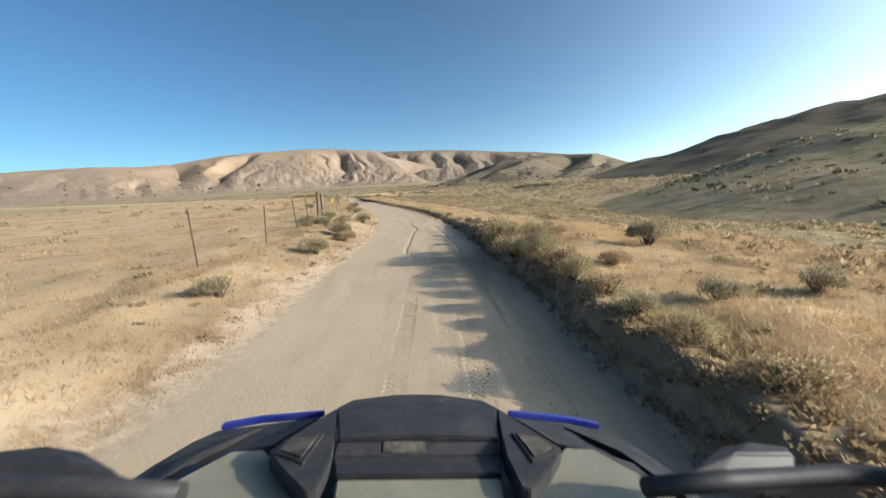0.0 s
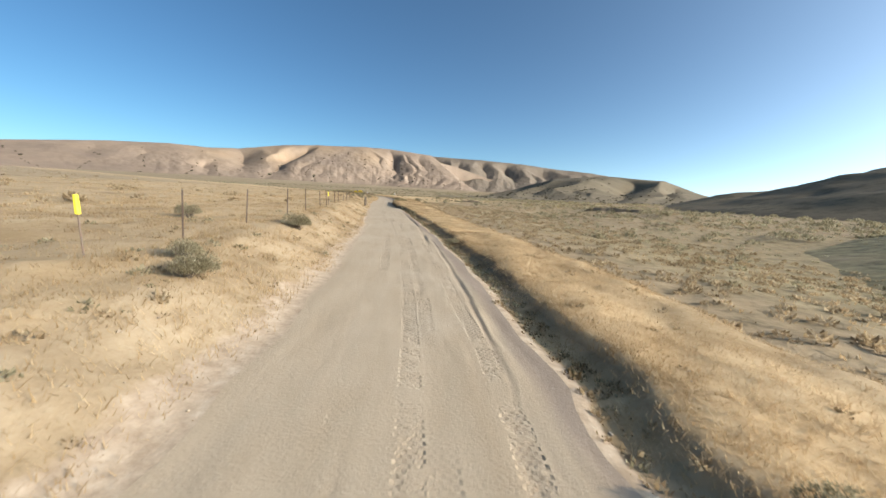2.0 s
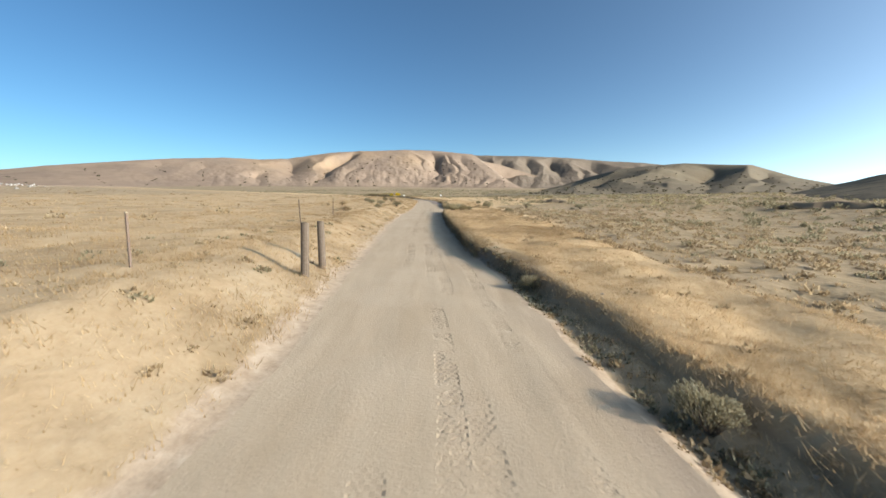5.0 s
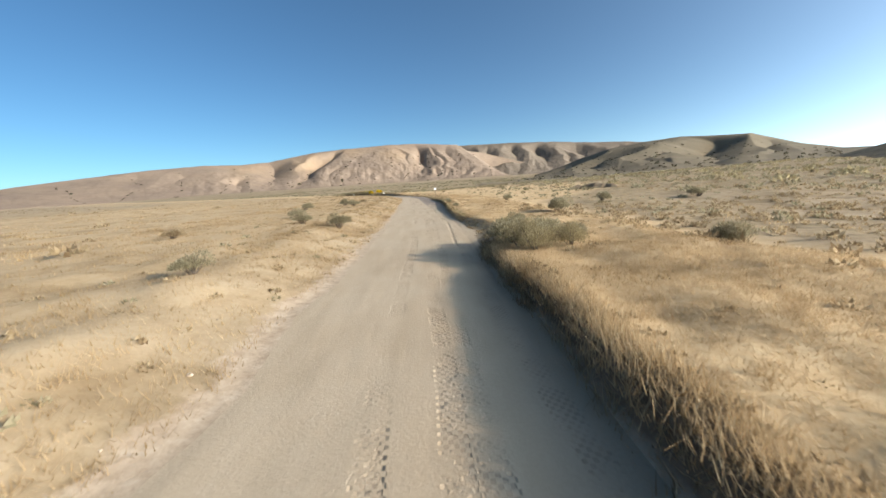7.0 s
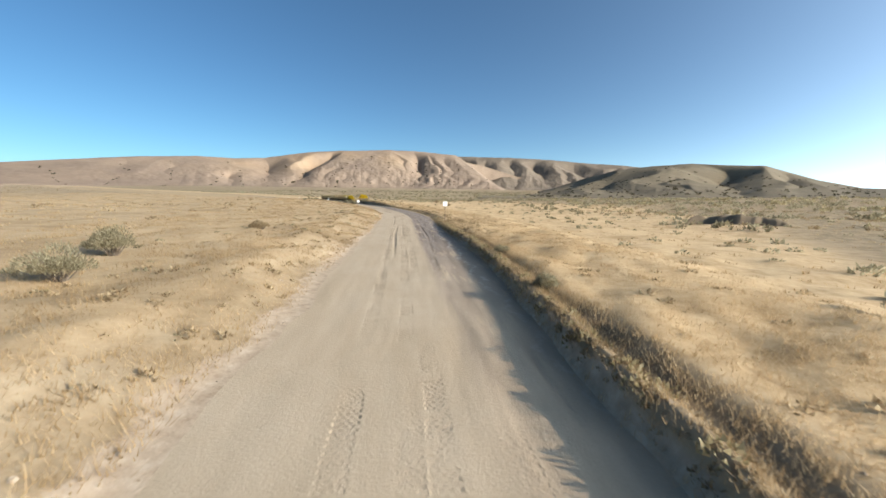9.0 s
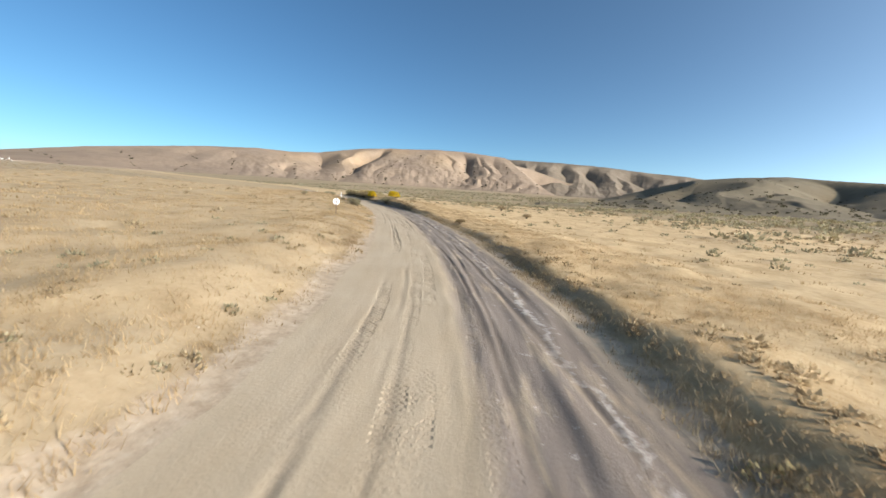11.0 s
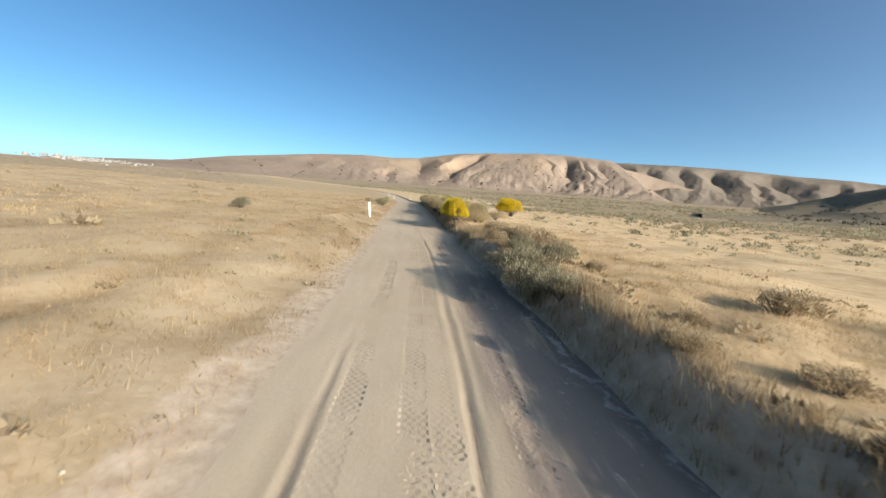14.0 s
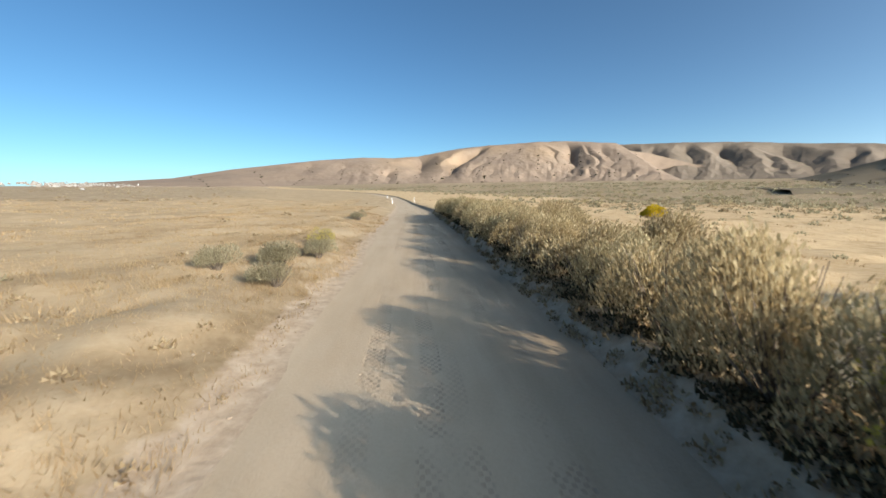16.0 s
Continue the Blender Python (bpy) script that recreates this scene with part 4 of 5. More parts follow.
def flower_heads(rng, radius, tall, heads, each, lobes):
    """Rounded clusters of tiny florets over the upper shell of an uneven dome."""
    v, f = [], []
    for _ in range(heads):
        a, off, q = lobes[rng.randrange(7)]
        th, ph = rng.uniform(0, 6.28), math.acos(rng.uniform(0.08, 1.0))
        if math.sin(5 * th + 3 * a) * math.cos(4 * ph + a) < -0.2:
            continue
        lr = radius * 0.58 * rng.uniform(0.9, 1.08)
        c = Vector((math.cos(a) * off + math.cos(th) * math.sin(ph) * lr, math.sin(a) * off + math.sin(th) * math.sin(ph) * lr, tall * (0.34 + (q - 0.34) * math.cos(ph))))
        for _ in range(each):
            o = Vector((rng.gauss(0, 1), rng.gauss(0, 1), rng.gauss(0, 0.7))) * 0.038
            u = Vector((rng.gauss(0, 1), rng.gauss(0, 1), rng.gauss(0, 1))).normalized() * rng.uniform(0.012, 0.021)
            w = u.cross(Vector((rng.gauss(0, 1), rng.gauss(0, 1), rng.gauss(0, 1)))).normalized() * u.length * 0.8
            i = len(v)
            v += [c + o - u, c + o - w, c + o + u, c + o + w]
            f.append((i, i + 1, i + 2, i + 3))
    return v, f


def twigs(rng, radius, tall, count):
    v = [Vector((0.03, 0, -0.08)), Vector((-0.02, 0.026, -0.08)), Vector((-0.02, -0.026, -0.08))]
    f = []
    for _ in range(count):
        a, tilt = rng.uniform(0, 6.28), rng.uniform(0.1, 1.0)
        d = Vector((math.cos(a) * tilt * radius * 0.8, math.sin(a) * tilt * radius * 0.8, tall * rng.uniform(0.55, 0.85)))
        s = Vector((-math.sin(a), math.cos(a), 0)) * 0.012
        u = Vector((0, 0, 1)).cross(s).normalized() * 0.012
        mid = d * 0.5 + Vector((0, 0, -0.06 * tall))
        i = len(v)
        for c, k in ((mid, 0.8), (d, 0.25)):
            v += [c - s * k, c + s * k * 0.5 + u * k, c + s * k * 0.5 - u * k]
        for lo, hi in (((0, 1, 2), (i, i + 1, i + 2)), ((i, i + 1, i + 2), (i + 3, i + 4, i + 5))):
            for e in range(3):
                f.append((lo[e], lo[(e + 1) % 3], hi[(e + 1) % 3], hi[e]))
    return v, f


def shrub(name, seed, radius, tall, count, leaf, mats, label, category="shrub", lift=0.35, heads=1900):
    """A shrub: twigs, a leafy crown, and a cap of flowers where it blooms."""
    rng = random.Random(seed)
    base = tagged(new(name), label, category)
    tv, tf = twigs(rng, radius, tall, 26)
    new("woody_base", fill("woody_base", tv, tf, MAT_TWIG)).parent = base
    lobes = [(rng.uniform(0, 6.28), rng.uniform(0.25, 0.6) * radius, rng.uniform(0.55, 1.0)) for _ in range(7)]
    cv, cf = sprigs(rng, radius, tall, count, leaf, lobes, lift)
    new("crown", fill("crown", cv, cf, mats[0])).parent = base
    if len(mats) > 1:
        cv, cf = flower_heads(rng, radius * 1.04, tall * 1.06, heads, 16, lobes)
        tagged(new("bloom", fill("bloom", cv, cf, mats[1])), "yellow flower heads").parent = base
    return base


def put(proto, s, d, size, turn, up=1.0, first=[]):
    m = Matrix.Translation(spot(s, d, 0.03)) @ Matrix.Rotation(turn, 4, "Z") @ Matrix.Diagonal((size, size, size * up, 1))
    if proto not in first:
        first.append(proto)
        proto.matrix_basis = m
        return proto
    keep = proto.matrix_basis.copy()
    proto.matrix_basis = Matrix.Identity(4)
    ob = copy_thing(proto, m)
    proto.matrix_basis = keep
    return ob


rng = random.Random(7)
SAGE = [shrub("sagebrush", 200 + i, 0.62, 0.75, 4200, 0.062, [MAT_SAGE], "grey-green sagebrush with bare woody stems beside the road") for i in range(3)]
DRY = [shrub("dry_bush", 210 + i, 0.5, 0.5, 2600, 0.06, [MAT_DRY], "brown dried-out bush in the grass") for i in range(3)]
BLOOM = [shrub("rabbitbrush", 220 + i, 0.8, 1.0, 4200, 0.065, [MAT_OLIVE_LEAF, MAT_YELLOW], "rabbitbrush covered in bright yellow flowers", heads=3400, lift=0.25) for i in range(2)]
FADED = [shrub("rabbitbrush", 240 + i, 0.8, 1.15, 4200, 0.065, [MAT_OLIVE_LEAF, MAT_FADED], "yellow-green rabbitbrush going out of flower", lift=0.22, heads=230) for i in range(2)]
OLIVE = [shrub("olive_bush", 250 + i, 0.66, 0.85, 4600, 0.052, [MAT_OLIVE_LEAF], "dense olive-yellow bush at the road edge", lift=0.22) for i in range(2)]
BROOM = [shrub("tall_brush", 230 + i, 0.75, 1.15, 6000, 0.058, [MAT_OLIVE_LEAF if i == 2 else MAT_PALE], "tall olive-grey brush crowding the road edge", lift=0.25) for i in range(3)]
for ob in SAGE + DRY + BLOOM + FADED + OLIVE + BROOM:
    tagged(ob, group="roadside shrubs")

# right of the road at the start
for i, (s, d, k) in enumerate(((2.4, 2.4, 0.45), (3.2, 2.3, 0.45), (4.0, 2.2, 0.45), (4.8, 2.25, 0.5), (5.6, 2.1, 0.55), (6.4, 2.15, 0.6), (7.2, 2.05, 0.65), (7.9, 2.1, 0.75), (8.8, 1.95, 0.85), (9.5, 1.95, 1.05), (10.2, 1.95, 1.0), (10.9, 2.1, 0.7), (4.2, 3.3, 0.5), (6.6, 3.2, 0.5), (9.4, 2.8, 0.85))):
    put((DRY[0], OLIVE[1], SAGE[2], DRY[2], OLIVE[0])[i % 5], s, d, k * (1.3 if i % 5 in (0, 3) else 1.0), s * 2.3)
for s, d, k in ((12.6, 2.4, 0.55), (13.8, 2.35, 0.5), (15.0, 2.2, 0.45), (16.6, 2.2, 0.4), (8.4, 5.0, 0.9), (4.3, 4.6, 0.45), (19.5, 2.3, 0.45), (23.5, 2.5, 0.4), (10.4, 3.6, 0.6), (12.2, 4.0, 0.5)):
    put(rng.choice(SAGE + DRY), s, d, k, rng.uniform(0, 6))
# left of the road at the start
for s, d, k in ((6.8, -3.9, 0.6), (11.5, -3.4, 0.7), (14.5, -3.0, 0.85), (15.6, -3.4, 0.8), (21.5, -2.7, 0.8), (17.8, -4.2, 0.7), (20.6, -4.4, 0.8), (27.6, -3.2, 0.6), (28.3, -3.6, 0.5), (34.0, -3.2, 0.7), (35.0, -6.8, 0.7)):
    put(rng.choice(SAGE + DRY[:1]), s, d, k, rng.uniform(0, 6))
for s, d, k in ((19.2, -3.6, 0.75), (20.0, -4.9, 0.7), (18.6, -5.2, 0.6), (21.6, -5.6, 0.6)):
    put(rng.choice(OLIVE), s, d, k, rng.uniform(0, 6), 0.8)
# along the middle stretch
for i, (s, d, k) in enumerate(((93.2, 2.35, 0.7), (93.9, 2.2, 0.85), (94.7, 2.2, 0.95), (95.5, 2.3, 0.85), (96.1, 2.5, 0.7), (94.2, 3.0, 0.85), (95.1, 3.1, 0.85), (93.4, 3.2, 0.7), (94.6, 3.8, 0.7))):
    put((OLIVE[0], OLIVE[1], SAGE[1])[i % 3], s, d, k, s * 1.7)
for s, d, k in ((98.6, 3.3, 0.5), (99.4, 3.5, 0.45), (100.0, 3.6, 0.6), (94.0, 7.4, 0.9), (113.0, 2.6, 0.45), (103.8, 6.8, 1.1), (113.5, 14.0, 1.1), (117.5, 7.5, 0.8), (113.5, 22.0, 1.2), (56.0, 2.25, 0.4), (58.5, 2.3, 0.45), (62.0, 2.2, 0.5), (66.5, 2.1, 0.45), (37.0, 2.2, 0.45), (120.0, 2.8, 0.5), (124.5, 3.2, 0.45)):
    put(rng.choice(SAGE), s, d, k, rng.uniform(0, 6))
for s, d, k in ((92.0, -4.2, 0.6), (101.0, -3.6, 0.9), (102.5, -5.5, 0.8), (108.0, -7.4, 0.9), (86.0, -5.6, 0.8), (120.0, -5.8, 0.9), (123.0, -7.0, 1.0), (118.0, -9.5, 0.9), (99.0, -9.0, 0.8), (130.0, -6.0, 0.9)):
    put(rng.choice(DRY + SAGE), s, d, k, rng.uniform(0, 6))
# towards the end: bushes left, and the wall of brush on the right
for s, d, k in ((177.6, -2.7, 0.75), (178.6, -3.0, 0.9), (182.6, -2.5, 0.75), (183.6, -2.3, 0.7), (184.2, -3.0, 0.65), (186.5, -3.6, 0.5), (223.4, -2.5, 0.7), (224.8, -2.9, 0.85), (226.2, -2.4, 0.7), (224.2, -3.9, 0.7), (205.0, -8.0, 0.8), (238.0, -3.0, 0.8)):
    put(rng.choice(SAGE), s, d, k, rng.uniform(0, 6))
for s, d, k in ((196.0, 3.4, 0.8), (197.5, 3.8, 1.0), (199.0, 3.6, 0.9), (200.5, 3.3, 0.8), (193.0, 3.6, 0.4), (190.0, 3.2, 0.35), (188.5, 3.3, 0.4), (176.0, 13.0, 0.8), (183.5, 14.0, 0.9), (165.0, 3.6, 0.5), (190.8, 5.2, 0.75), (202.4, 3.9, 0.7), (200.8, 3.3, 0.6), (199.0, 2.8, 0.55), (197.4, 2.6, 0.55), (195.8, 2.5, 0.5), (189.2, 2.6, 0.42), (187.6, 2.8, 0.4)):
    put(rng.choice(DRY), s, d, k * 1.2, rng.uniform(0, 6))
put(BLOOM[0], 205.0, 2.35, 0.88, 0.4, 1.42)
put(BLOOM[1], 206.0, 2.55, 0.85, 1.1, 1.35)
put(BLOOM[1], 218.5, 8.9, 1.4, 1.4, 1.05)
put(FADED[0], 217.6, 2.7, 0.9, 2.4, 1.25)
put(BLOOM[0], 237.0, 13.5, 0.9, 3.0)
for s, d, k in ((191.6, 2.35, 0.7), (192.3, 2.2, 0.9), (193.1, 2.15, 1.1), (194.0, 2.2, 0.9), (193.4, 2.9, 0.75), (194.8, 2.5, 0.65)):
    put(SAGE[int(s * 10) % 3], s, d, k, s)
for s, d, k in ((195.6, 3.8, 0.7), (196.8, 3.5, 0.8), (198.2, 3.8, 0.8), (199.6, 3.5, 0.7), (194.8, 3.4, 0.6)):
    put(DRY[1], s, d, k, s)
put(FADED[1], 227.5, -2.6, 0.5, 3.0)
for s, d, k in ((207.0, 2.6, 0.7), (208.2, 2.9, 0.75), (209.4, 2.5, 0.7), (210.6, 2.8, 0.8), (211.8, 2.6, 0.75), (206.4, 3.6, 0.6), (212.8, 3.2, 0.8)):
    put(BROOM[1], s, d, k, s * 2)
for s, d, k in ((214.2, 2.9, 0.95), (215.2, 3.2, 1.0), (216.6, 2.8, 0.95), (215.8, 4.2, 0.9)):
    put(rng.choice(FADED), s, d, k, s, 1.15)
for i in range(44):
    s = 205.9 + i * 0.95 + rng.uniform(-0.4, 0.4)
    put(rng.choice(BROOM), s, float(right_edge(np.array(s))) + rng.uniform(0.5, 0.9), rng.uniform(0.7, 0.85) if s < 214 else rng.uniform(0.95, 1.2), rng.uniform(0, 6), rng.uniform(0.85, 1.1))
    if i % 3:
        put(rng.choice(BROOM), s + rng.uniform(-0.4, 0.4), float(right_edge(np.array(s))) + rng.uniform(1.8, 3.8), rng.uniform(0.6, 0.8) if s < 214 else rng.uniform(0.9, 1.2), rng.uniform(0, 6), rng.uniform(0.8, 1.05))


def scrub(name, count, s0, s1, d0, d1, size, seed, label, mat, clusters=True, edge=0):
    """Low scrub spread over the plain, too many to count."""
    g = np.random.default_rng(seed)
    s, d = g.uniform(s0, s1, count), g.uniform(d0, d1, count)
    if edge:
        d = left_edge(s) - d if edge < 0 else right_edge(s) + d
    x, y = place(s, d)
    if clusters:
        keep = g.uniform(-0.9, 0.9, count) < fractal(x * 0.025, y * 0.025, 3, seed)
        s, d, x, y = s[keep], d[keep], x[keep], y[keep]
    z = ground_height(s, d, x, y)
    m, leaves = len(s), 34
    r = size * g.uniform(0.4, 1.2, m)
    k = m * leaves
    rep = lambda a: np.repeat(a, leaves)
    th, ct = g.uniform(0, 2 * np.pi, k), g.uniform(0, 1, k)
    st = np.sqrt(1 - ct * ct)
    rr = rep(r) * g.uniform(0.6, 1.0, k)
    px, py, pz = rep(x) + np.cos(th) * st * rr, rep(y) + np.sin(th) * st * rr, rep(z) + ct * rr * 0.8 - 0.05
    ln, a2 = rep(r) * g.uniform(0.2, 0.45, k), g.uniform(0, 2 * np.pi, k)
    v = np.empty((k, 3, 3))
    v[:, 0] = np.stack([px - np.sin(a2) * ln * 0.5, py + np.cos(a2) * ln * 0.5, pz], -1)
    v[:, 1] = np.stack([px + np.sin(a2) * ln * 0.5, py - np.cos(a2) * ln * 0.5, pz], -1)
    v[:, 2] = np.stack([px + np.cos(th) * ln * 0.5, py + np.sin(th) * ln * 0.5, pz + ln], -1)
    ob = new(name, fast_mesh(name, v.reshape(-1, 3), np.arange(k * 3).reshape(k, 3), mat))
    return tagged(ob, label, "scrub", kind="stuff")


scrub("plain_scrub", 3500, 0, 330, 9, 75, 0.32, 301, "grey-green low scrub dotted over the plain", MAT_SAGE)
scrub("tussock_scrub", 3800, 0, 110, 5.5, 26, 0.24, 318, "low brown tussocks over the grey plain", MAT_DRY, False)
scrub("tussock_scrub", 2200, 60, 330, 26, 70, 0.32, 319, "low brown tussocks over the grey plain", MAT_DRY, False)
scrub("hillside_brush", 3200, -60, 80, 16, 130, 0.42, 324, "low olive-brown brush over the slope below the hill", MAT_SAGE)
scrub("plain_bushes", 1500, 50, 330, 22, 150, 0.75, 321, "grey-brown bushes dotted over the plain", MAT_SAGE)
scrub("dark_bushes", 1500, 120, 420, 34, 260, 0.95, 331, "dark olive bushes dotted over the plain", MAT_OLIVE_LEAF)
scrub("distant_scrub", 9000, 20, 700, 40, 330, 0.9, 302, "dark scrub bushes scattered on the distant plain", MAT_SAGE)
scrub("ditch_weeds", 400, 8, 76, 0.15, 0.5, 0.11, 305, "dark low weeds along the roadside ditch", MAT_SAGE, False, 1)
scrub("ditch_weeds", 1500, 2, 106, 0.05, 0.62, 0.11, 315, "brown dried weeds under the road bank", MAT_DRY, False, 1)
scrub("ditch_weeds", 900, 106, 145, 0.1, 0.4, 0.09, 330, "straw-grey low weeds along the roadside ditch", MAT_DRY, False, 1)
scrub("ditch_weeds", 260, 104, 145, 0.1, 0.45, 0.15, 332, "olive weeds along the roadside ditch", MAT_OLIVE_LEAF, False, 1)
scrub("ditch_weeds", 900, 130, 205, 0.5, 1.8, 0.15, 306, "brown low weeds along the roadside ditch", MAT_DRY, True, 1)
scrub("brush_undergrowth", 2200, 203, 252, 0.05, 1.0, 0.13, 316, "dark dead twigs and weeds under the roadside brush", MAT_DRY, False, 1)
# near-black clumps added to make the shade below the brush
scrub("brush_undergrowth", 2600, 211, 252, 0.3, 1.5, 0.15, 333, "dark leaf clumps standing in for shade under the roadside brush", MAT_DARK_LEAF, False, 1)
scrub("brush_undergrowth", 800, 1, 14, 0.0, 0.75, 0.11, 317, "dark dead twigs and weeds under the roadside brush", MAT_DRY, False, 1)
scrub("bank_weeds", 2600, -2, 245, 0.25, 4.5, 0.13, 307, "brown dried weeds on the road bank", MAT_DRY, True, -1)
scrub("bank_weeds", 900, -2, 245, 0.4, 6.0, 0.15, 308, "grey-green weeds on the road bank", MAT_SAGE, True, -1)
scrub("verge_weeds", 1500, -2, 200, 0.8, 6.0, 0.13, 309, "brown dried weeds in the verge grass", MAT_DRY, True, 1)
scrub("ditch_weeds", 520, 28, 68, 0.12, 0.46, 0.11, 323, "dark green-brown weeds in the roadside ditch", MAT_SAGE, False, 1)
scrub("verge_weeds", 110, -2, 15, 0.5, 6.0, 0.17, 322, "brown dried brush in the verge grass", MAT_DRY, False, 1)
scrub("dry_field_scrub", 900, 0, 300, -70, -7, 0.38, 303, "brown dried weeds in the field", MAT_DRY)
scrub("distant_dry_scrub", 2500, 60, 900, -350, -60, 0.7, 304, "brown scrub on the far grassland", MAT_DRY)


# ---------------------------------------------------------------- fence and markers
def box(bm, x0, x1, y0, y1, z0, z1, bevel=0.0):
    r = bmesh.ops.create_cube(bm, size=1)
    bmesh.ops.transform(bm, matrix=Matrix.LocRotScale(((x0 + x1) / 2, (y0 + y1) / 2, (z0 + z1) / 2), None, (x1 - x0, y1 - y0, z1 - z0)), verts=r["verts"])
    if bevel:
        edges = {e for v in r["verts"] for e in v.link_edges}
        bmesh.ops.bevel(bm, geom=list(edges), offset=bevel, segments=1, affect="EDGES")


def wooden_post(seed, tall):
    rng = random.Random(seed)
    bm = bmesh.new()
    r = bmesh.ops.create_cone(bm, cap_ends=True, segments=12, radius1=0.085, radius2=0.078, depth=tall + 0.4)
    bmesh.ops.translate(bm, verts=bm.verts, vec=(0, 0, (tall + 0.4) / 2 - 0.4))
    bmesh.ops.subdivide_edges(bm, edges=[e for e in bm.edges if abs(e.verts[0].co.z - e.verts[1].co.z) > 0.5], cuts=6)
    for v in bm.verts:
        k = noise.noise(v.co * 3.0 + Vector((seed, 0, 0)))
        v.co.x *= 1 + 0.10 * k
        v.co.y *= 1 + 0.10 * k
        v.co.z += 0.02 * noise.noise(v.co * 9) if v.co.z > tall - 0.05 else 0
    me = bpy.data.meshes.new("wooden_post")
    bm.to_mesh(me)
    bm.free()
    me.materials.append(MAT_WOOD)
    return tagged(new("wooden_post", me), "weathered grey wooden fence post in dry grass", "fence post", "fence posts along the road")


def steel_post():
    base = tagged(new("steel_post"), "thin rusty steel fence stake in the grass", "fence post", "fence posts along the road")
    bm = bmesh.new()
    box(bm, -0.018, 0.018, -0.003, 0.003, -0.3, 1.38)
    box(bm, -0.003, 0.003, 0.003, 0.030, -0.3, 1.38)
    for i in range(16):
        box(bm, -0.008, 0.008, -0.010, -0.003, 0.25 + i * 0.065, 0.27 + i * 0.065)
    part("stake", bm, MAT_STEEL, base)
    bm = bmesh.new()
    box(bm, -0.020, 0.020, -0.008, 0.032, 1.35, 1.387, 0.003)
    part("tip", bm, MAT_STONE, base, "pale weathered tip")
    return base


def lean(s, d, rx=0.0, ry=0.0, turn=0.0, sink=0.02):
    return Matrix.Translation(spot(s, d, sink)) @ Euler((radians(rx), radians(ry), turn)).to_matrix().to_4x4()


for i, (s, d, tall) in enumerate(((22.9, -5.2, 1.5), (24.9, -5.4, 1.42), (26.3, -5.3, 1.4), (67.0, -2.5, 1.1), (68.0, -2.4, 1.1))):
    wooden_post(i * 5 + 1, tall).matrix_basis = lean(s, d, rng.uniform(-2, 2), rng.uniform(-2, 2))
stake = steel_post()
stake.matrix_basis = lean(8.9, -5.4, 1, -1)
for s, d, k in ((3.6, -5.3, 1.0), (13.0, -5.3, 0.95), (17.6, -5.4, 0.95), (20.4, -5.4, 0.95), (30.2, -4.6, 0.78), (33.4, -4.5, 0.74), (37.8, -4.5, 0.78), (41.4, -4.5, 0.78), (45.3, -4.4, 0.76), (48.3, -4.4, 0.74),
                (53.2, -4.4, 0.72), (56.2, -4.4, 0.76), (61.0, -4.4, 0.6), (65.0, -4.4, 0.6), (75.5, -5.2, 0.7), (82.0, -5.4, 0.7)):
    copy_thing(stake, lean(s, d, rng.uniform(-3, 3), rng.uniform(-3, 3), rng.uniform(-0.4, 0.4)) @ Matrix.Diagonal((1, 1, k, 1)))


def yellow_marker(s, d):
    base = tagged(new("yellow_marker"), "slim steel stake with a bright yellow sleeve", "marker post", "yellow marker stakes")
    bm = bmesh.new()
    bmesh.ops.create_cone(bm, cap_ends=True, segments=8, radius1=0.012, radius2=0.012, depth=1.3)
    bmesh.ops.translate(bm, verts=bm.verts, vec=(0, 0, 0.32))
    part("stake", bm, MAT_STEEL, base)
    bm = bmesh.new()
    bmesh.ops.create_cone(bm, cap_ends=True, segments=10, radius1=0.036, radius2=0.032, depth=0.28)
    bmesh.ops.translate(bm, verts=bm.verts, vec=(0, 0, 0.79))
    part("sleeve", bm, MAT_YMARK, base, "bright yellow plastic sleeve")
    base.matrix_basis = lean(s, d, 2, -2)


yellow_marker(27.75, -4.7)
yellow_marker(48.6, -4.3)


def white_marker(s, d, tall, tilt=0.0):
    """A flexible white road marker with a dark slotted panel."""
    base = tagged(new("white_marker"), "white flat plastic road marker with dark printed panel", "marker post", "white road markers")
    bm = bmesh.new()
    box(bm, -0.05, 0.05, -0.006, 0.006, -0.25, tall, 0.003)
    box(bm, -0.052, -0.044, -0.016, -0.006, -0.25, tall)
    box(bm, 0.044, 0.052, -0.016, -0.006, -0.25, tall)
    part("blade", bm, MAT_WHITE, base)
    bm = bmesh.new()
    for x0 in (-0.030, 0.014):
        box(bm, x0, x0 + 0.016, -0.011, -0.0065, tall * 0.60, tall * 0.92)
    part("print", bm, MAT_STEEL, base, "two dark vertical bars")
    x, y, nx, ny = on_line(np.array(float(s)))
    base.matrix_basis = Matrix.Translation(spot(s, d, 0.02)) @ Matrix.Rotation(math.atan2(ny, nx), 4, "Z") @ Euler((radians(-3), radians(tilt), 0)).to_matrix().to_4x4()


white_marker(208.3, -2.2, 0.88, -6)
white_marker(300.0, -2.4, 1.3)
white_marker(303.0, 2.6, 1.3)
white_marker(345.0, -2.4, 1.3)


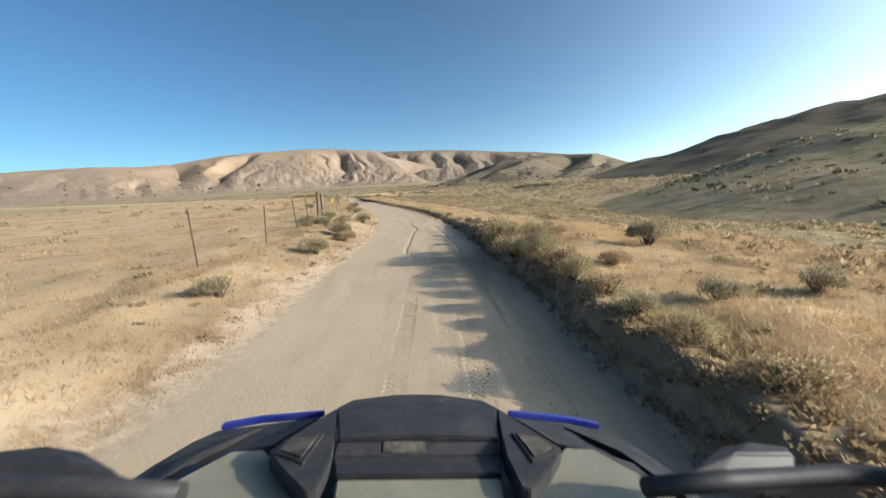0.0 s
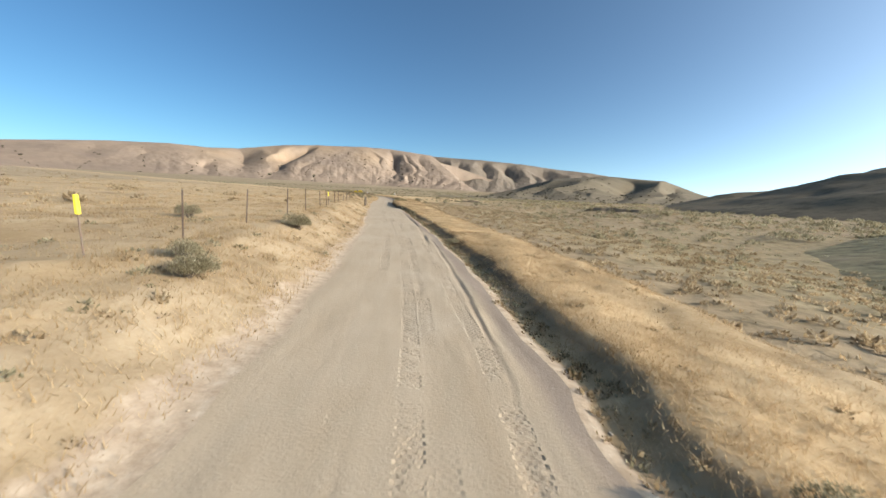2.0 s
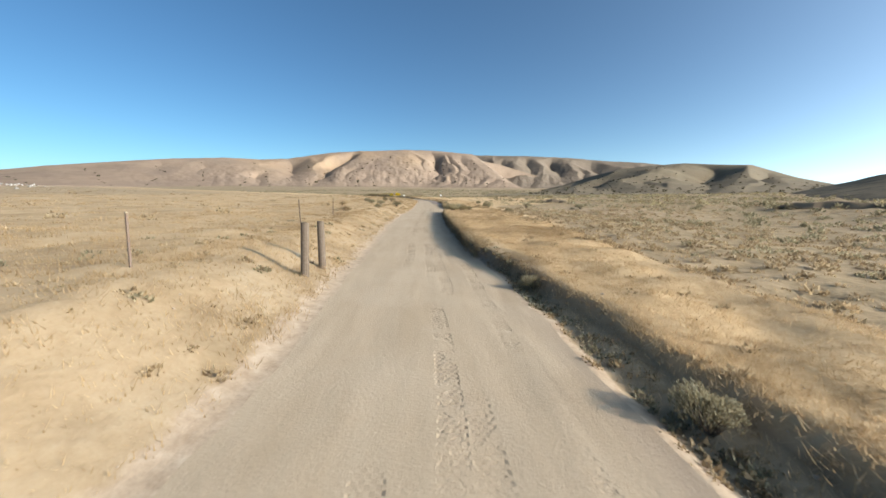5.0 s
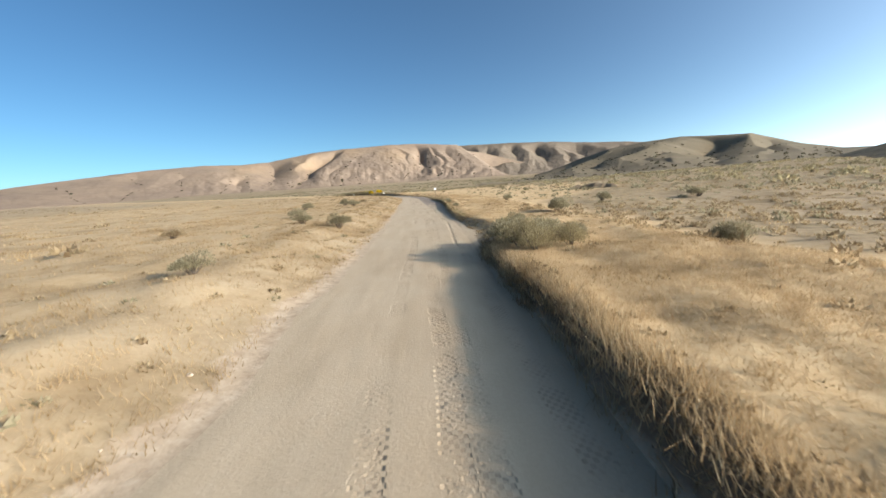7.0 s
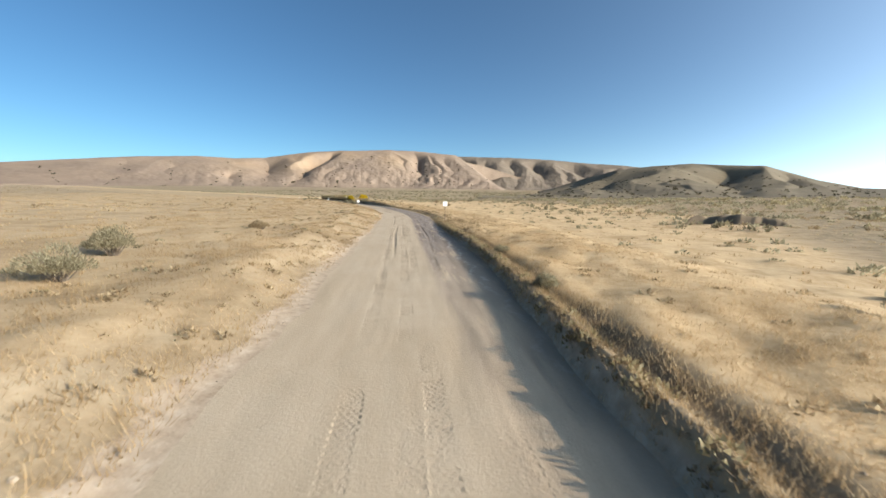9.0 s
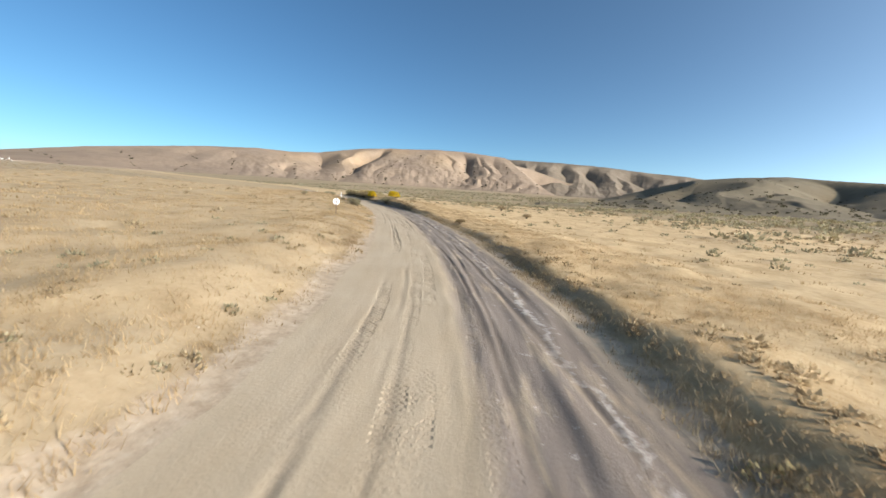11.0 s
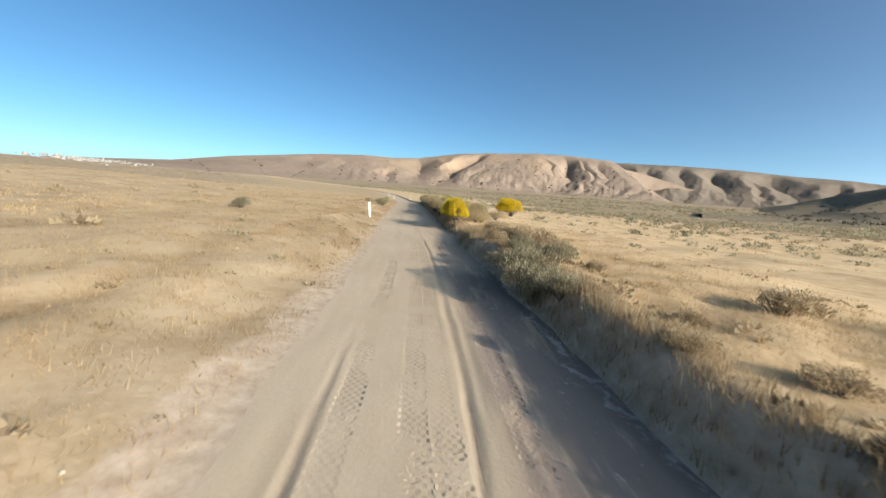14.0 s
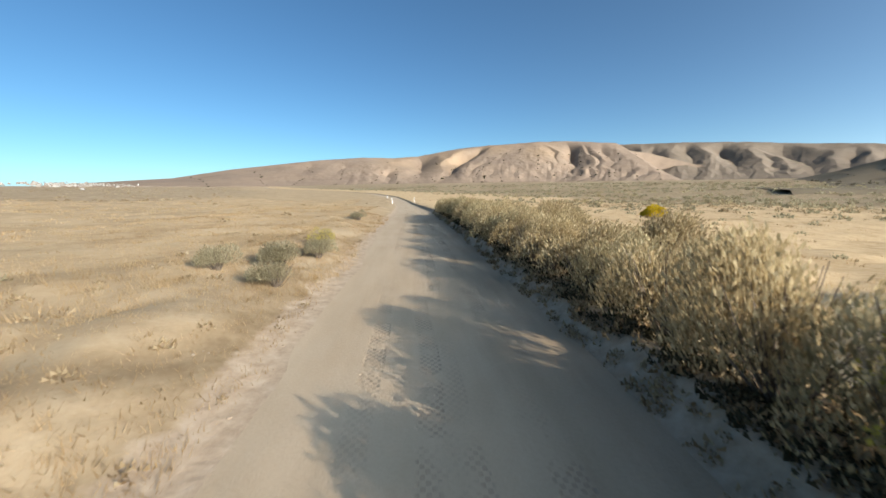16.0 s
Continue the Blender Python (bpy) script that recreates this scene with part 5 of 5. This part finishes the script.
def round_sign(s, d):
    """The back of a round road sign on a stake."""
    base = tagged(new("round_sign"), "white round sign on a thin dark stake", "road sign")
    bm = bmesh.new()
    box(bm, -0.016, 0.016, -0.032, -0.024, -0.3, 0.90)
    box(bm, -0.004, 0.004, -0.024, -0.006, -0.3, 0.90)
    part("stake", bm, MAT_STEEL, base)
    bm = bmesh.new()
    bmesh.ops.create_cone(bm, cap_ends=True, segments=32, radius1=0.175, radius2=0.175, depth=0.006)
    bmesh.ops.transform(bm, matrix=Matrix.Translation((0, 0, 0.66)) @ Matrix.Rotation(radians(90), 4, "X"), verts=bm.verts)
    part("disc", bm, MAT_WHITE, base)
    bm = bmesh.new()
    box(bm, -0.11, 0.11, -0.046, -0.033, 0.65, 0.668, 0.003)
    part("bracket", bm, MAT_STEEL, base)
    x, y, nx, ny = on_line(np.array(float(s)))
    base.matrix_basis = Matrix.Translation(spot(s, d, 0.02)) @ Matrix.Rotation(math.atan2(ny, nx), 4, "Z")


round_sign(163.7, -3.55)


def square_sign(s, d):
    base = tagged(new("square_sign"), "small white square sign on a thin dark stake", "road sign")
    bm = bmesh.new()
    box(bm, -0.016, 0.016, 0.004, 0.012, -0.3, 1.45)
    part("stake", bm, MAT_STEEL, base)
    bm = bmesh.new()
    box(bm, -0.15, 0.15, -0.003, 0.003, 1.12, 1.45, 0.002)
    part("plate", bm, MAT_WHITE, base)
    x, y, nx, ny = on_line(np.array(float(s)))
    base.matrix_basis = Matrix.Translation(spot(s, d, 0.02)) @ Matrix.Rotation(math.atan2(ny, nx), 4, "Z")


square_sign(140.0, 3.1)


# ---------------------------------------------------------------- eroded banks on the plain
def earth_bank(x, y, length, tall, turn, seed):
    """A short scarp of bare earth: a steep ragged face below a grass lip that sinks back into the plain."""
    u = np.linspace(-1, 1, 60)[:, None]
    w = np.linspace(0, 1, 16)[None]
    rim = np.sqrt(np.clip(1 - u * u, 0, 1))
    face = smooth_step(0.0, 0.28, w) * (1 - smooth_step(0.45, 1.0, w))
    along = u * length / 2 + 0 * w
    out = w * tall * 5 * (0.4 + 0.6 * rim) + 0.5 * tall * fractal(u * 3, w * 0 + seed, 3, seed) * (1 - w)
    h = tall * rim ** 0.7 * face * (1 + 0.25 * fractal(u * 5, w * 2, 3, seed + 3)) - 0.15
    t = radians(turn)
    px, py = x + along * math.cos(t) - out * math.sin(t), y + along * math.sin(t) + out * math.cos(t)
    # the plain's own height under the bank
    k = int(np.argmin((LINE_X - x) ** 2 + (LINE_Y - y) ** 2))
    d = math.hypot(LINE_X[k] - x, LINE_Y[k] - y)
    base = float(height_at(LINE_S[k], d))
    n, c = px.shape
    i = np.arange(n * c).reshape(n, c)
    f = np.stack([i[:-1, :-1], i[1:, :-1], i[1:, 1:], i[:-1, 1:]], -1).reshape(-1, 4)
    ob = new("earth_bank", fast_mesh("earth_bank", np.stack([px, py, h + base], -1).reshape(-1, 3), f, MAT_EARTH, True))
    return tagged(ob, "dark eroded earth bank of a dry wash on the plain", "earth bank", kind="structure")


for x, y, length, tall, turn, seed in ((-8.5, 144.3, 7, 0.9, -28, 3), (30.0, 118.0, 18, 0.9, -35, 9)):
    earth_bank(x, y, length, tall, turn, seed)


# ---------------------------------------------------------------- stones and clods
def stones(name, count, s0, s1, seed, label, size, off):
    g = np.random.default_rng(seed)
    base = np.array([(1, 0, -0.3), (0.3, 0.9, -0.3), (-0.8, 0.55, -0.3), (-0.7, -0.6, -0.3), (0.4, -0.9, -0.3), (0.55, 0.35, 0.45), (-0.35, 0.4, 0.5), (-0.2, -0.5, 0.42), (0.45, -0.35, 0.5)])
    tri = np.array([(0, 1, 5), (1, 6, 5), (1, 2, 6), (2, 3, 6), (3, 7, 6), (3, 4, 7), (4, 8, 7), (4, 0, 8), (0, 5, 8), (5, 6, 7), (5, 7, 8)])
    s = g.uniform(s0, s1, count)
    side = g.integers(0, 2, count)
    e = np.abs(g.normal(0, off, count)) + 0.03
    d = np.where(side == 0, left_edge(s) - e, right_edge(s) + e)
    x, y = place(s, d)
    z = ground_height(s, d, x, y)
    r = size * g.lognormal(0, 0.5, count).clip(0.3, 3)
    v = base[None] * r[:, None, None] * g.uniform(0.7, 1.3, (count, 9, 3))
    a = g.uniform(0, 6.28, count)
    vx = v[..., 0] * np.cos(a)[:, None] - v[..., 1] * np.sin(a)[:, None]
    vy = v[..., 0] * np.sin(a)[:, None] + v[..., 1] * np.cos(a)[:, None]
    v = np.stack([vx + x[:, None], vy + y[:, None], v[..., 2] + z[:, None]], -1)
    f = (tri[None] + (np.arange(count) * 9)[:, None, None]).reshape(-1, 3)
    ob = new(name, fast_mesh(name, v.reshape(-1, 3), f, MAT_STONE))
    return tagged(ob, label, "stones", kind="stuff")


stones("bank_stones", 1500, -2, 240, 400, "pale stones and dirt clods along the road edges", 0.015, 0.9)


def outcrop():
    """Pale boulders on the far grass slope."""
    g = np.random.default_rng(410)
    base = np.array([(1, 0, -0.4), (0.3, 0.9, -0.4), (-0.8, 0.55, -0.4), (-0.7, -0.6, -0.4), (0.4, -0.9, -0.4), (0.55, 0.35, 0.5), (-0.35, 0.4, 0.6), (-0.2, -0.5, 0.5), (0.45, -0.35, 0.6)])
    tri = np.array([(0, 1, 5), (1, 6, 5), (1, 2, 6), (2, 3, 6), (3, 7, 6), (3, 4, 7), (4, 8, 7), (4, 0, 8), (0, 5, 8), (5, 6, 7), (5, 7, 8)])
    n = 160
    x, y = g.normal(-560, 26, n), g.normal(322, 16, n)
    z = 1.0 + 9 * np.cos(np.clip(np.hypot((x + 720) / 290, (y - 345) / 230), 0, 1) * np.pi / 2) ** 1.25
    v = base[None] * g.lognormal(0.1, 0.5, (n, 1, 1)) * g.uniform(0.7, 1.3, (n, 9, 3)) + np.stack([x, y, z], -1)[:, None]
    f = (tri[None] + (np.arange(n) * 9)[:, None, None]).reshape(-1, 3)
    tagged(new("rock_outcrop", fast_mesh("rock_outcrop", v.reshape(-1, 3), f, MAT_ROCK)), "pale boulders on a distant grass slope", "rocks", kind="stuff")


outcrop()

# ---------------------------------------------------------------- the off-road vehicle, standing on the road where the drive begins
MAT_PLASTIC = plain_material("dusty_black_plastic", (0.016, 0.017, 0.020), 0.55, spec=0.3, wear=(0.06, 0.056, 0.05), amount=0.5, scale=14.0, bump_by=0.002)
MAT_OLIVE = plain_material("dusty_olive_panel", (0.135, 0.128, 0.098), 0.55, spec=0.35, wear=(0.20, 0.185, 0.145), amount=0.7, scale=9.0, bump_by=0.001)
MAT_BLUE = plain_material("blue_gloss_plastic", (0.012, 0.022, 0.20), 0.28, spec=0.5, wear=(0.10, 0.10, 0.16), amount=0.3, scale=14.0, bump_by=0.001)
MAT_RUBBER = plain_material("dusty_tyre_rubber", (0.022, 0.021, 0.02), 0.9, spec=0.2, wear=(0.16, 0.14, 0.11), amount=0.6, scale=12.0)
MAT_ALLOY = plain_material("dull_alloy", (0.32, 0.32, 0.33), 0.4, 0.8, wear=(0.3, 0.26, 0.2), amount=0.4)

vehicle = tagged(new("off_road_vehicle"), "dusty black and olive off-road buggy with blue trim on the road", "vehicle")


def slab(name, rows, thick, mat, label="", parent=None, mirror=False, bevel=0.006):
    """A bent panel: rows of points from front to back, given a thickness and softened edges."""
    bm = bmesh.new()
    grid = [[bm.verts.new((-x if mirror else x, y, z)) for x, y, z in row] for row in rows]
    for a, b in zip(grid, grid[1:]):
        for i in range(len(a) - 1):
            bm.faces.new((a[i], a[i + 1], b[i + 1], b[i]))
    bmesh.ops.recalc_face_normals(bm, faces=bm.faces)
    if sum(f.normal.z for f in bm.faces) < 0:
        bmesh.ops.reverse_faces(bm, faces=bm.faces)
    r = bmesh.ops.extrude_face_region(bm, geom=list(bm.faces))
    up = [g for g in r["geom"] if isinstance(g, bmesh.types.BMVert)]
    bmesh.ops.translate(bm, verts=[v for v in bm.verts if v not in set(up)], vec=(0, 0, -thick))
    bmesh.ops.recalc_face_normals(bm, faces=bm.faces)
    if bevel:
        bmesh.ops.bevel(bm, geom=[e for e in bm.edges if e.is_manifold and e.calc_face_angle(0) > 0.5], offset=bevel, segments=2, affect="EDGES")
    return part(name, bm, mat, parent or vehicle, label)


def tube(name, points, radius, mat, label=""):
    bm = bmesh.new()
    rings = []
    for i, p in enumerate(points):
        p = Vector(p)
        d = (Vector(points[min(i + 1, len(points) - 1)]) - Vector(points[max(i - 1, 0)])).normalized()
        a = d.orthogonal().normalized() if not rings else None
        a = d.cross(Vector((0, 0.3, 1))).normalized()
        b = d.cross(a)
        rings.append([bm.verts.new(p + a * math.cos(k * math.pi / 6) * radius + b * math.sin(k * math.pi / 6) * radius) for k in range(12)])
    for a, b in zip(rings, rings[1:]):
        for k in range(12):
            bm.faces.new((a[k], a[(k + 1) % 12], b[(k + 1) % 12], b[k]))
    bm.faces.new(rings[0])
    bm.faces.new(rings[-1])
    bmesh.ops.recalc_face_normals(bm, faces=bm.faces)
    for f in bm.faces:
        f.smooth = len(f.verts) == 4
    return part(name, bm, mat, vehicle, label)


slab("hood_scoop", (((-0.27, 1.470, -0.862), (-0.10, 1.517, -0.866), (0.0, 1.526, -0.868), (0.10, 1.517, -0.866), (0.27, 1.470, -0.862)),
                    ((-0.318, 1.39, -0.850), (-0.16, 1.40, -0.838), (0.0, 1.40, -0.834), (0.16, 1.40, -0.838), (0.318, 1.39, -0.850)),
                    ((-0.285, 1.25, -0.828), (-0.14, 1.25, -0.814), (0.0, 1.25, -0.811), (0.14, 1.25, -0.814), (0.285, 1.25, -0.828)),
                    ((-0.262, 1.137, -0.805), (-0.13, 1.137, -0.797), (0.0, 1.137, -0.795), (0.13, 1.137, -0.797), (0.262, 1.137, -0.805))), 0.06, MAT_PLASTIC, "dusty black hood scoop with scuffs")
slab("scoop_step", (((-0.262, 1.132, -0.812), (0.262, 1.132, -0.812)), ((-0.268, 1.090, -0.832), (0.268, 1.090, -0.832))), 0.03, MAT_PLASTIC, "black step behind the scoop", bevel=0.003)
slab("scoop_lip", (((-0.268, 1.086, -0.829), (0.268, 1.086, -0.829)), ((-0.242, 0.990, -0.814), (0.242, 0.990, -0.814))), 0.03, MAT_PLASTIC, "dusty lower scoop panel")
slab("name_plate", (((-0.115, 1.128, -0.808), (0.02, 1.128, -0.808)), ((-0.115, 1.098, -0.823), (0.02, 1.098, -0.823))), 0.004, MAT_RUBBER, "small worn plate", bevel=0.0)
slab("hood_panel", (((-0.238, 0.984, -0.822), (0.238, 0.984, -0.822)), ((-0.21, 0.74, -0.795), (0.21, 0.74, -0.795))), 0.03, MAT_OLIVE, "dusty olive hood panel")
for n in range(7):
    x0, y0 = 0.075 + 0.012 * (n % 3), 1.44 - n * 0.036
    slab("scuff_mark", (((x0, y0, -0.846 + n * 0.0052), (x0 + 0.035, y0 + 0.012, -0.848 + n * 0.0052)), ((x0 + 0.012, y0 - 0.018, -0.843 + n * 0.0052), (x0 + 0.05, y0 - 0.010, -0.845 + n * 0.0052))), 0.002, MAT_RUBBER, "dark unreadable lettering", bevel=0.0)
for flip in (True, False):
    k = -1 if flip else 1
    slab("hood_side", (((0.615, 1.172, -0.872), (0.512, 1.178, -0.868)), ((0.715, 0.98, -0.842), (0.335, 0.955, -0.836)), ((0.73, 0.74, -0.815), (0.235, 0.74, -0.803))), 0.03, MAT_OLIVE, "dusty olive side panel with water spots", mirror=flip)
    pod = slab("hood_vent", (((0.316, 1.392, -0.852), (0.322, 1.388, -0.853)), ((0.272, 1.130, -0.792), (0.458, 1.078, -0.800)), ((0.262, 1.02, -0.782), (0.385, 0.975, -0.778)), ((0.268, 0.880, -0.766), (0.290, 0.872, -0.766))), 0.06, MAT_PLASTIC, "black faceted hood vent", mirror=flip, bevel=0.004)
    slab("vent_rim", (((0.308, 1.150, -0.789), (0.424, 1.118, -0.793)), ((0.330, 0.985, -0.772), (0.432, 1.052, -0.786))), 0.010, MAT_PLASTIC, "worn black vent rim", parent=pod, mirror=flip, bevel=0.002)
    slab("vent_mouth", (((0.322, 1.136, -0.784), (0.408, 1.110, -0.788)), ((0.342, 1.010, -0.769), (0.416, 1.058, -0.781))), 0.006, MAT_RUBBER, "dark vent opening", parent=pod, mirror=flip, bevel=0.0)
    slab("fender", (((0.39, 1.452, -0.925), (0.79, 1.436, -0.975)), ((0.45, 1.34, -0.910), (0.85, 1.372, -0.978)), ((0.50, 1.225, -0.890), (0.915, 1.255, -0.982)), ((0.62, 1.172, -0.882), (0.955, 1.165, -0.985)), ((0.72, 0.98, -0.855), (0.965, 0.95, -0.995)), ((0.735, 0.74, -0.828), (0.965, 0.70, -1.0))), 0.05, MAT_PLASTIC, "scratched black front fender", mirror=flip)
    slab("fender_rib", (((0.60, 1.40, -0.938), (0.64, 1.40, -0.943)), ((0.74, 1.22, -0.915), (0.80, 1.21, -0.930)), ((0.86, 1.02, -0.935), (0.90, 1.01, -0.950))), 0.03, MAT_PLASTIC, "black fender rib", mirror=flip, bevel=0.004)
    slab("fender_trim", (((0.385, 1.487, -0.917), (0.645, 1.500, -0.950), (0.785, 1.488, -0.970)), ((0.385, 1.468, -0.914), (0.645, 1.474, -0.947), (0.79, 1.456, -0.966))), 0.028, MAT_BLUE, "glossy blue fender trim", mirror=flip, bevel=0.004)
    slab("mirror", (((0.80, 0.868, -0.640), (0.88, 0.872, -0.628), (0.975, 0.858, -0.632)), ((0.70, 0.82, -0.648), (0.80, 0.826, -0.630), (0.965, 0.828, -0.634)), ((0.64, 0.785, -0.655), (0.74, 0.79, -0.650), (0.93, 0.79, -0.665))), 0.06, MAT_PLASTIC, "black side mirror seen from above", mirror=flip, bevel=0.006)
    tube("mirror_arm", ((k * 0.56, 0.72, -0.63), (k * 0.60, 0.75, -0.655), (k * 0.68, 0.80, -0.675)), 0.018, MAT_PLASTIC)
    tube("pillar", ((k * 0.47, 0.688, -0.602), (k * 0.68, 0.702, -0.60), (k * 0.95, 0.716, -0.60), (k * 1.06, 0.66, -0.57), (k * 0.80, -0.10, -0.14)), 0.021, MAT_PLASTIC, "black steel cage tube")
    tube("pillar", ((k * 0.66, -0.16, -0.12), (k * 0.70, -1.35, -0.14), (k * 0.72, -1.75, -0.95)), 0.026, MAT_PLASTIC, "black steel cage tube")
    slab("side_body", (((k * 0.74, 0.68, -1.03), (k * 0.74, 0.68, -1.02)), ((k * 0.76, -0.3, -1.10), (k * 0.60, -0.3, -1.10)), ((k * 0.76, -1.9, -0.95), (k * 0.40, -1.9, -0.95))), 0.55, MAT_PLASTIC, "black lower side panel", bevel=0.01)
slab("nose", (((-0.42, 1.86, -1.22), (0.42, 1.86, -1.22)), ((-0.62, 1.50, -1.06), (0.62, 1.50, -1.06)), ((-0.62, 0.80, -1.02), (0.62, 0.80, -1.02))), 0.40, MAT_PLASTIC, "black front body")
slab("floor_pan", (((-0.62, 0.80, -1.45), (0.62, 0.80, -1.45)), ((-0.62, -1.9, -1.45), (0.62, -1.9, -1.45))), 0.10, MAT_PLASTIC)
slab("dashboard", (((-0.70, 0.74, -0.86), (0.70, 0.74, -0.86)), ((-0.70, 0.46, -0.84), (0.70, 0.46, -0.84))), 0.22, MAT_PLASTIC, bevel=0.02)
slab("roof", (((-0.58, -0.14, -0.135), (0.58, -0.14, -0.135)), ((-0.66, -0.7, -0.10), (0.66, -0.7, -0.10)), ((-0.64, -1.4, -0.125), (0.64, -1.4, -0.125))), 0.04, MAT_PLASTIC, "black plastic roof panel", bevel=0.012)
for k in (-1, 1):
    slab("seat", (((k * 0.12, 0.05, -1.12), (k * 0.60, 0.05, -1.12)), ((k * 0.12, -0.48, -1.16), (k * 0.60, -0.48, -1.16)), ((k * 0.14, -0.66, -0.52), (k * 0.58, -0.66, -0.52))), 0.14, MAT_RUBBER, "black bucket seat", bevel=0.03)


def wheel(x, y):
    """A knobby tyre on an alloy rim."""
    rad, wide = 0.385, 0.27
    bm = bmesh.new()
    profile = ((0.19, -0.5), (0.33, -0.5), (0.375, -0.36), (0.375, 0.36), (0.33, 0.5), (0.19, 0.5))
    rings = []
    for k in range(36):
        a = k * math.pi / 18
        rings.append([bm.verts.new((w * wide, math.cos(a) * r, math.sin(a) * r)) for r, w in profile])
    for k in range(36):
        a, b = rings[k], rings[(k + 1) % 36]
        for j in range(6):
            bm.faces.new((a[j], a[(j + 1) % 6], b[(j + 1) % 6], b[j]))
    for k in range(36):
        for side in (-0.38, -0.13, 0.13, 0.38):
            a = (k + (0.5 if abs(side) < 0.2 else 0)) * math.pi / 18
            q = bmesh.ops.create_cube(bm, size=1)
            m = Matrix.Rotation(a, 4, "X") @ Matrix.Translation((side * wide, rad - 0.006, 0)) @ Matrix.Diagonal((0.05, 0.032, 0.034, 1))
            bmesh.ops.transform(bm, matrix=m, verts=q["verts"])
    bmesh.ops.recalc_face_normals(bm, faces=bm.faces)
    hub = new("wheel")
    hub.parent = vehicle
    hub.location = (x, y, -1.592)
    part("tyre", bm, MAT_RUBBER, hub, "dust-caked knobby tyre")
    bm = bmesh.new()
    q = bmesh.ops.create_cone(bm, cap_ends=True, segments=28, radius1=0.192, radius2=0.192, depth=wide * 0.8)
    bmesh.ops.rotate(bm, verts=bm.verts, matrix=Matrix.Rotation(radians(90), 3, "Y"))
    bmesh.ops.bevel(bm, geom=list(bm.edges), offset=0.012, segments=1, affect="EDGES")
    part("rim", bm, MAT_ALLOY, hub)


for x, y in ((-0.95, 1.35), (0.95, 1.35), (-0.95, -1.35), (0.95, -1.35)):
    wheel(x, y)
vehicle.matrix_basis = Matrix(((0.99629, -0.06821, 0.05251, 0.0), (0.06784, 0.99766, 0.00889, 0.0), (-0.05299, -0.00530, 0.99858, 1.993), (0, 0, 0, 1))) @ Matrix.Rotation(radians(2.5), 4, "Y") @ Matrix.Translation((0.035, 0, 0))
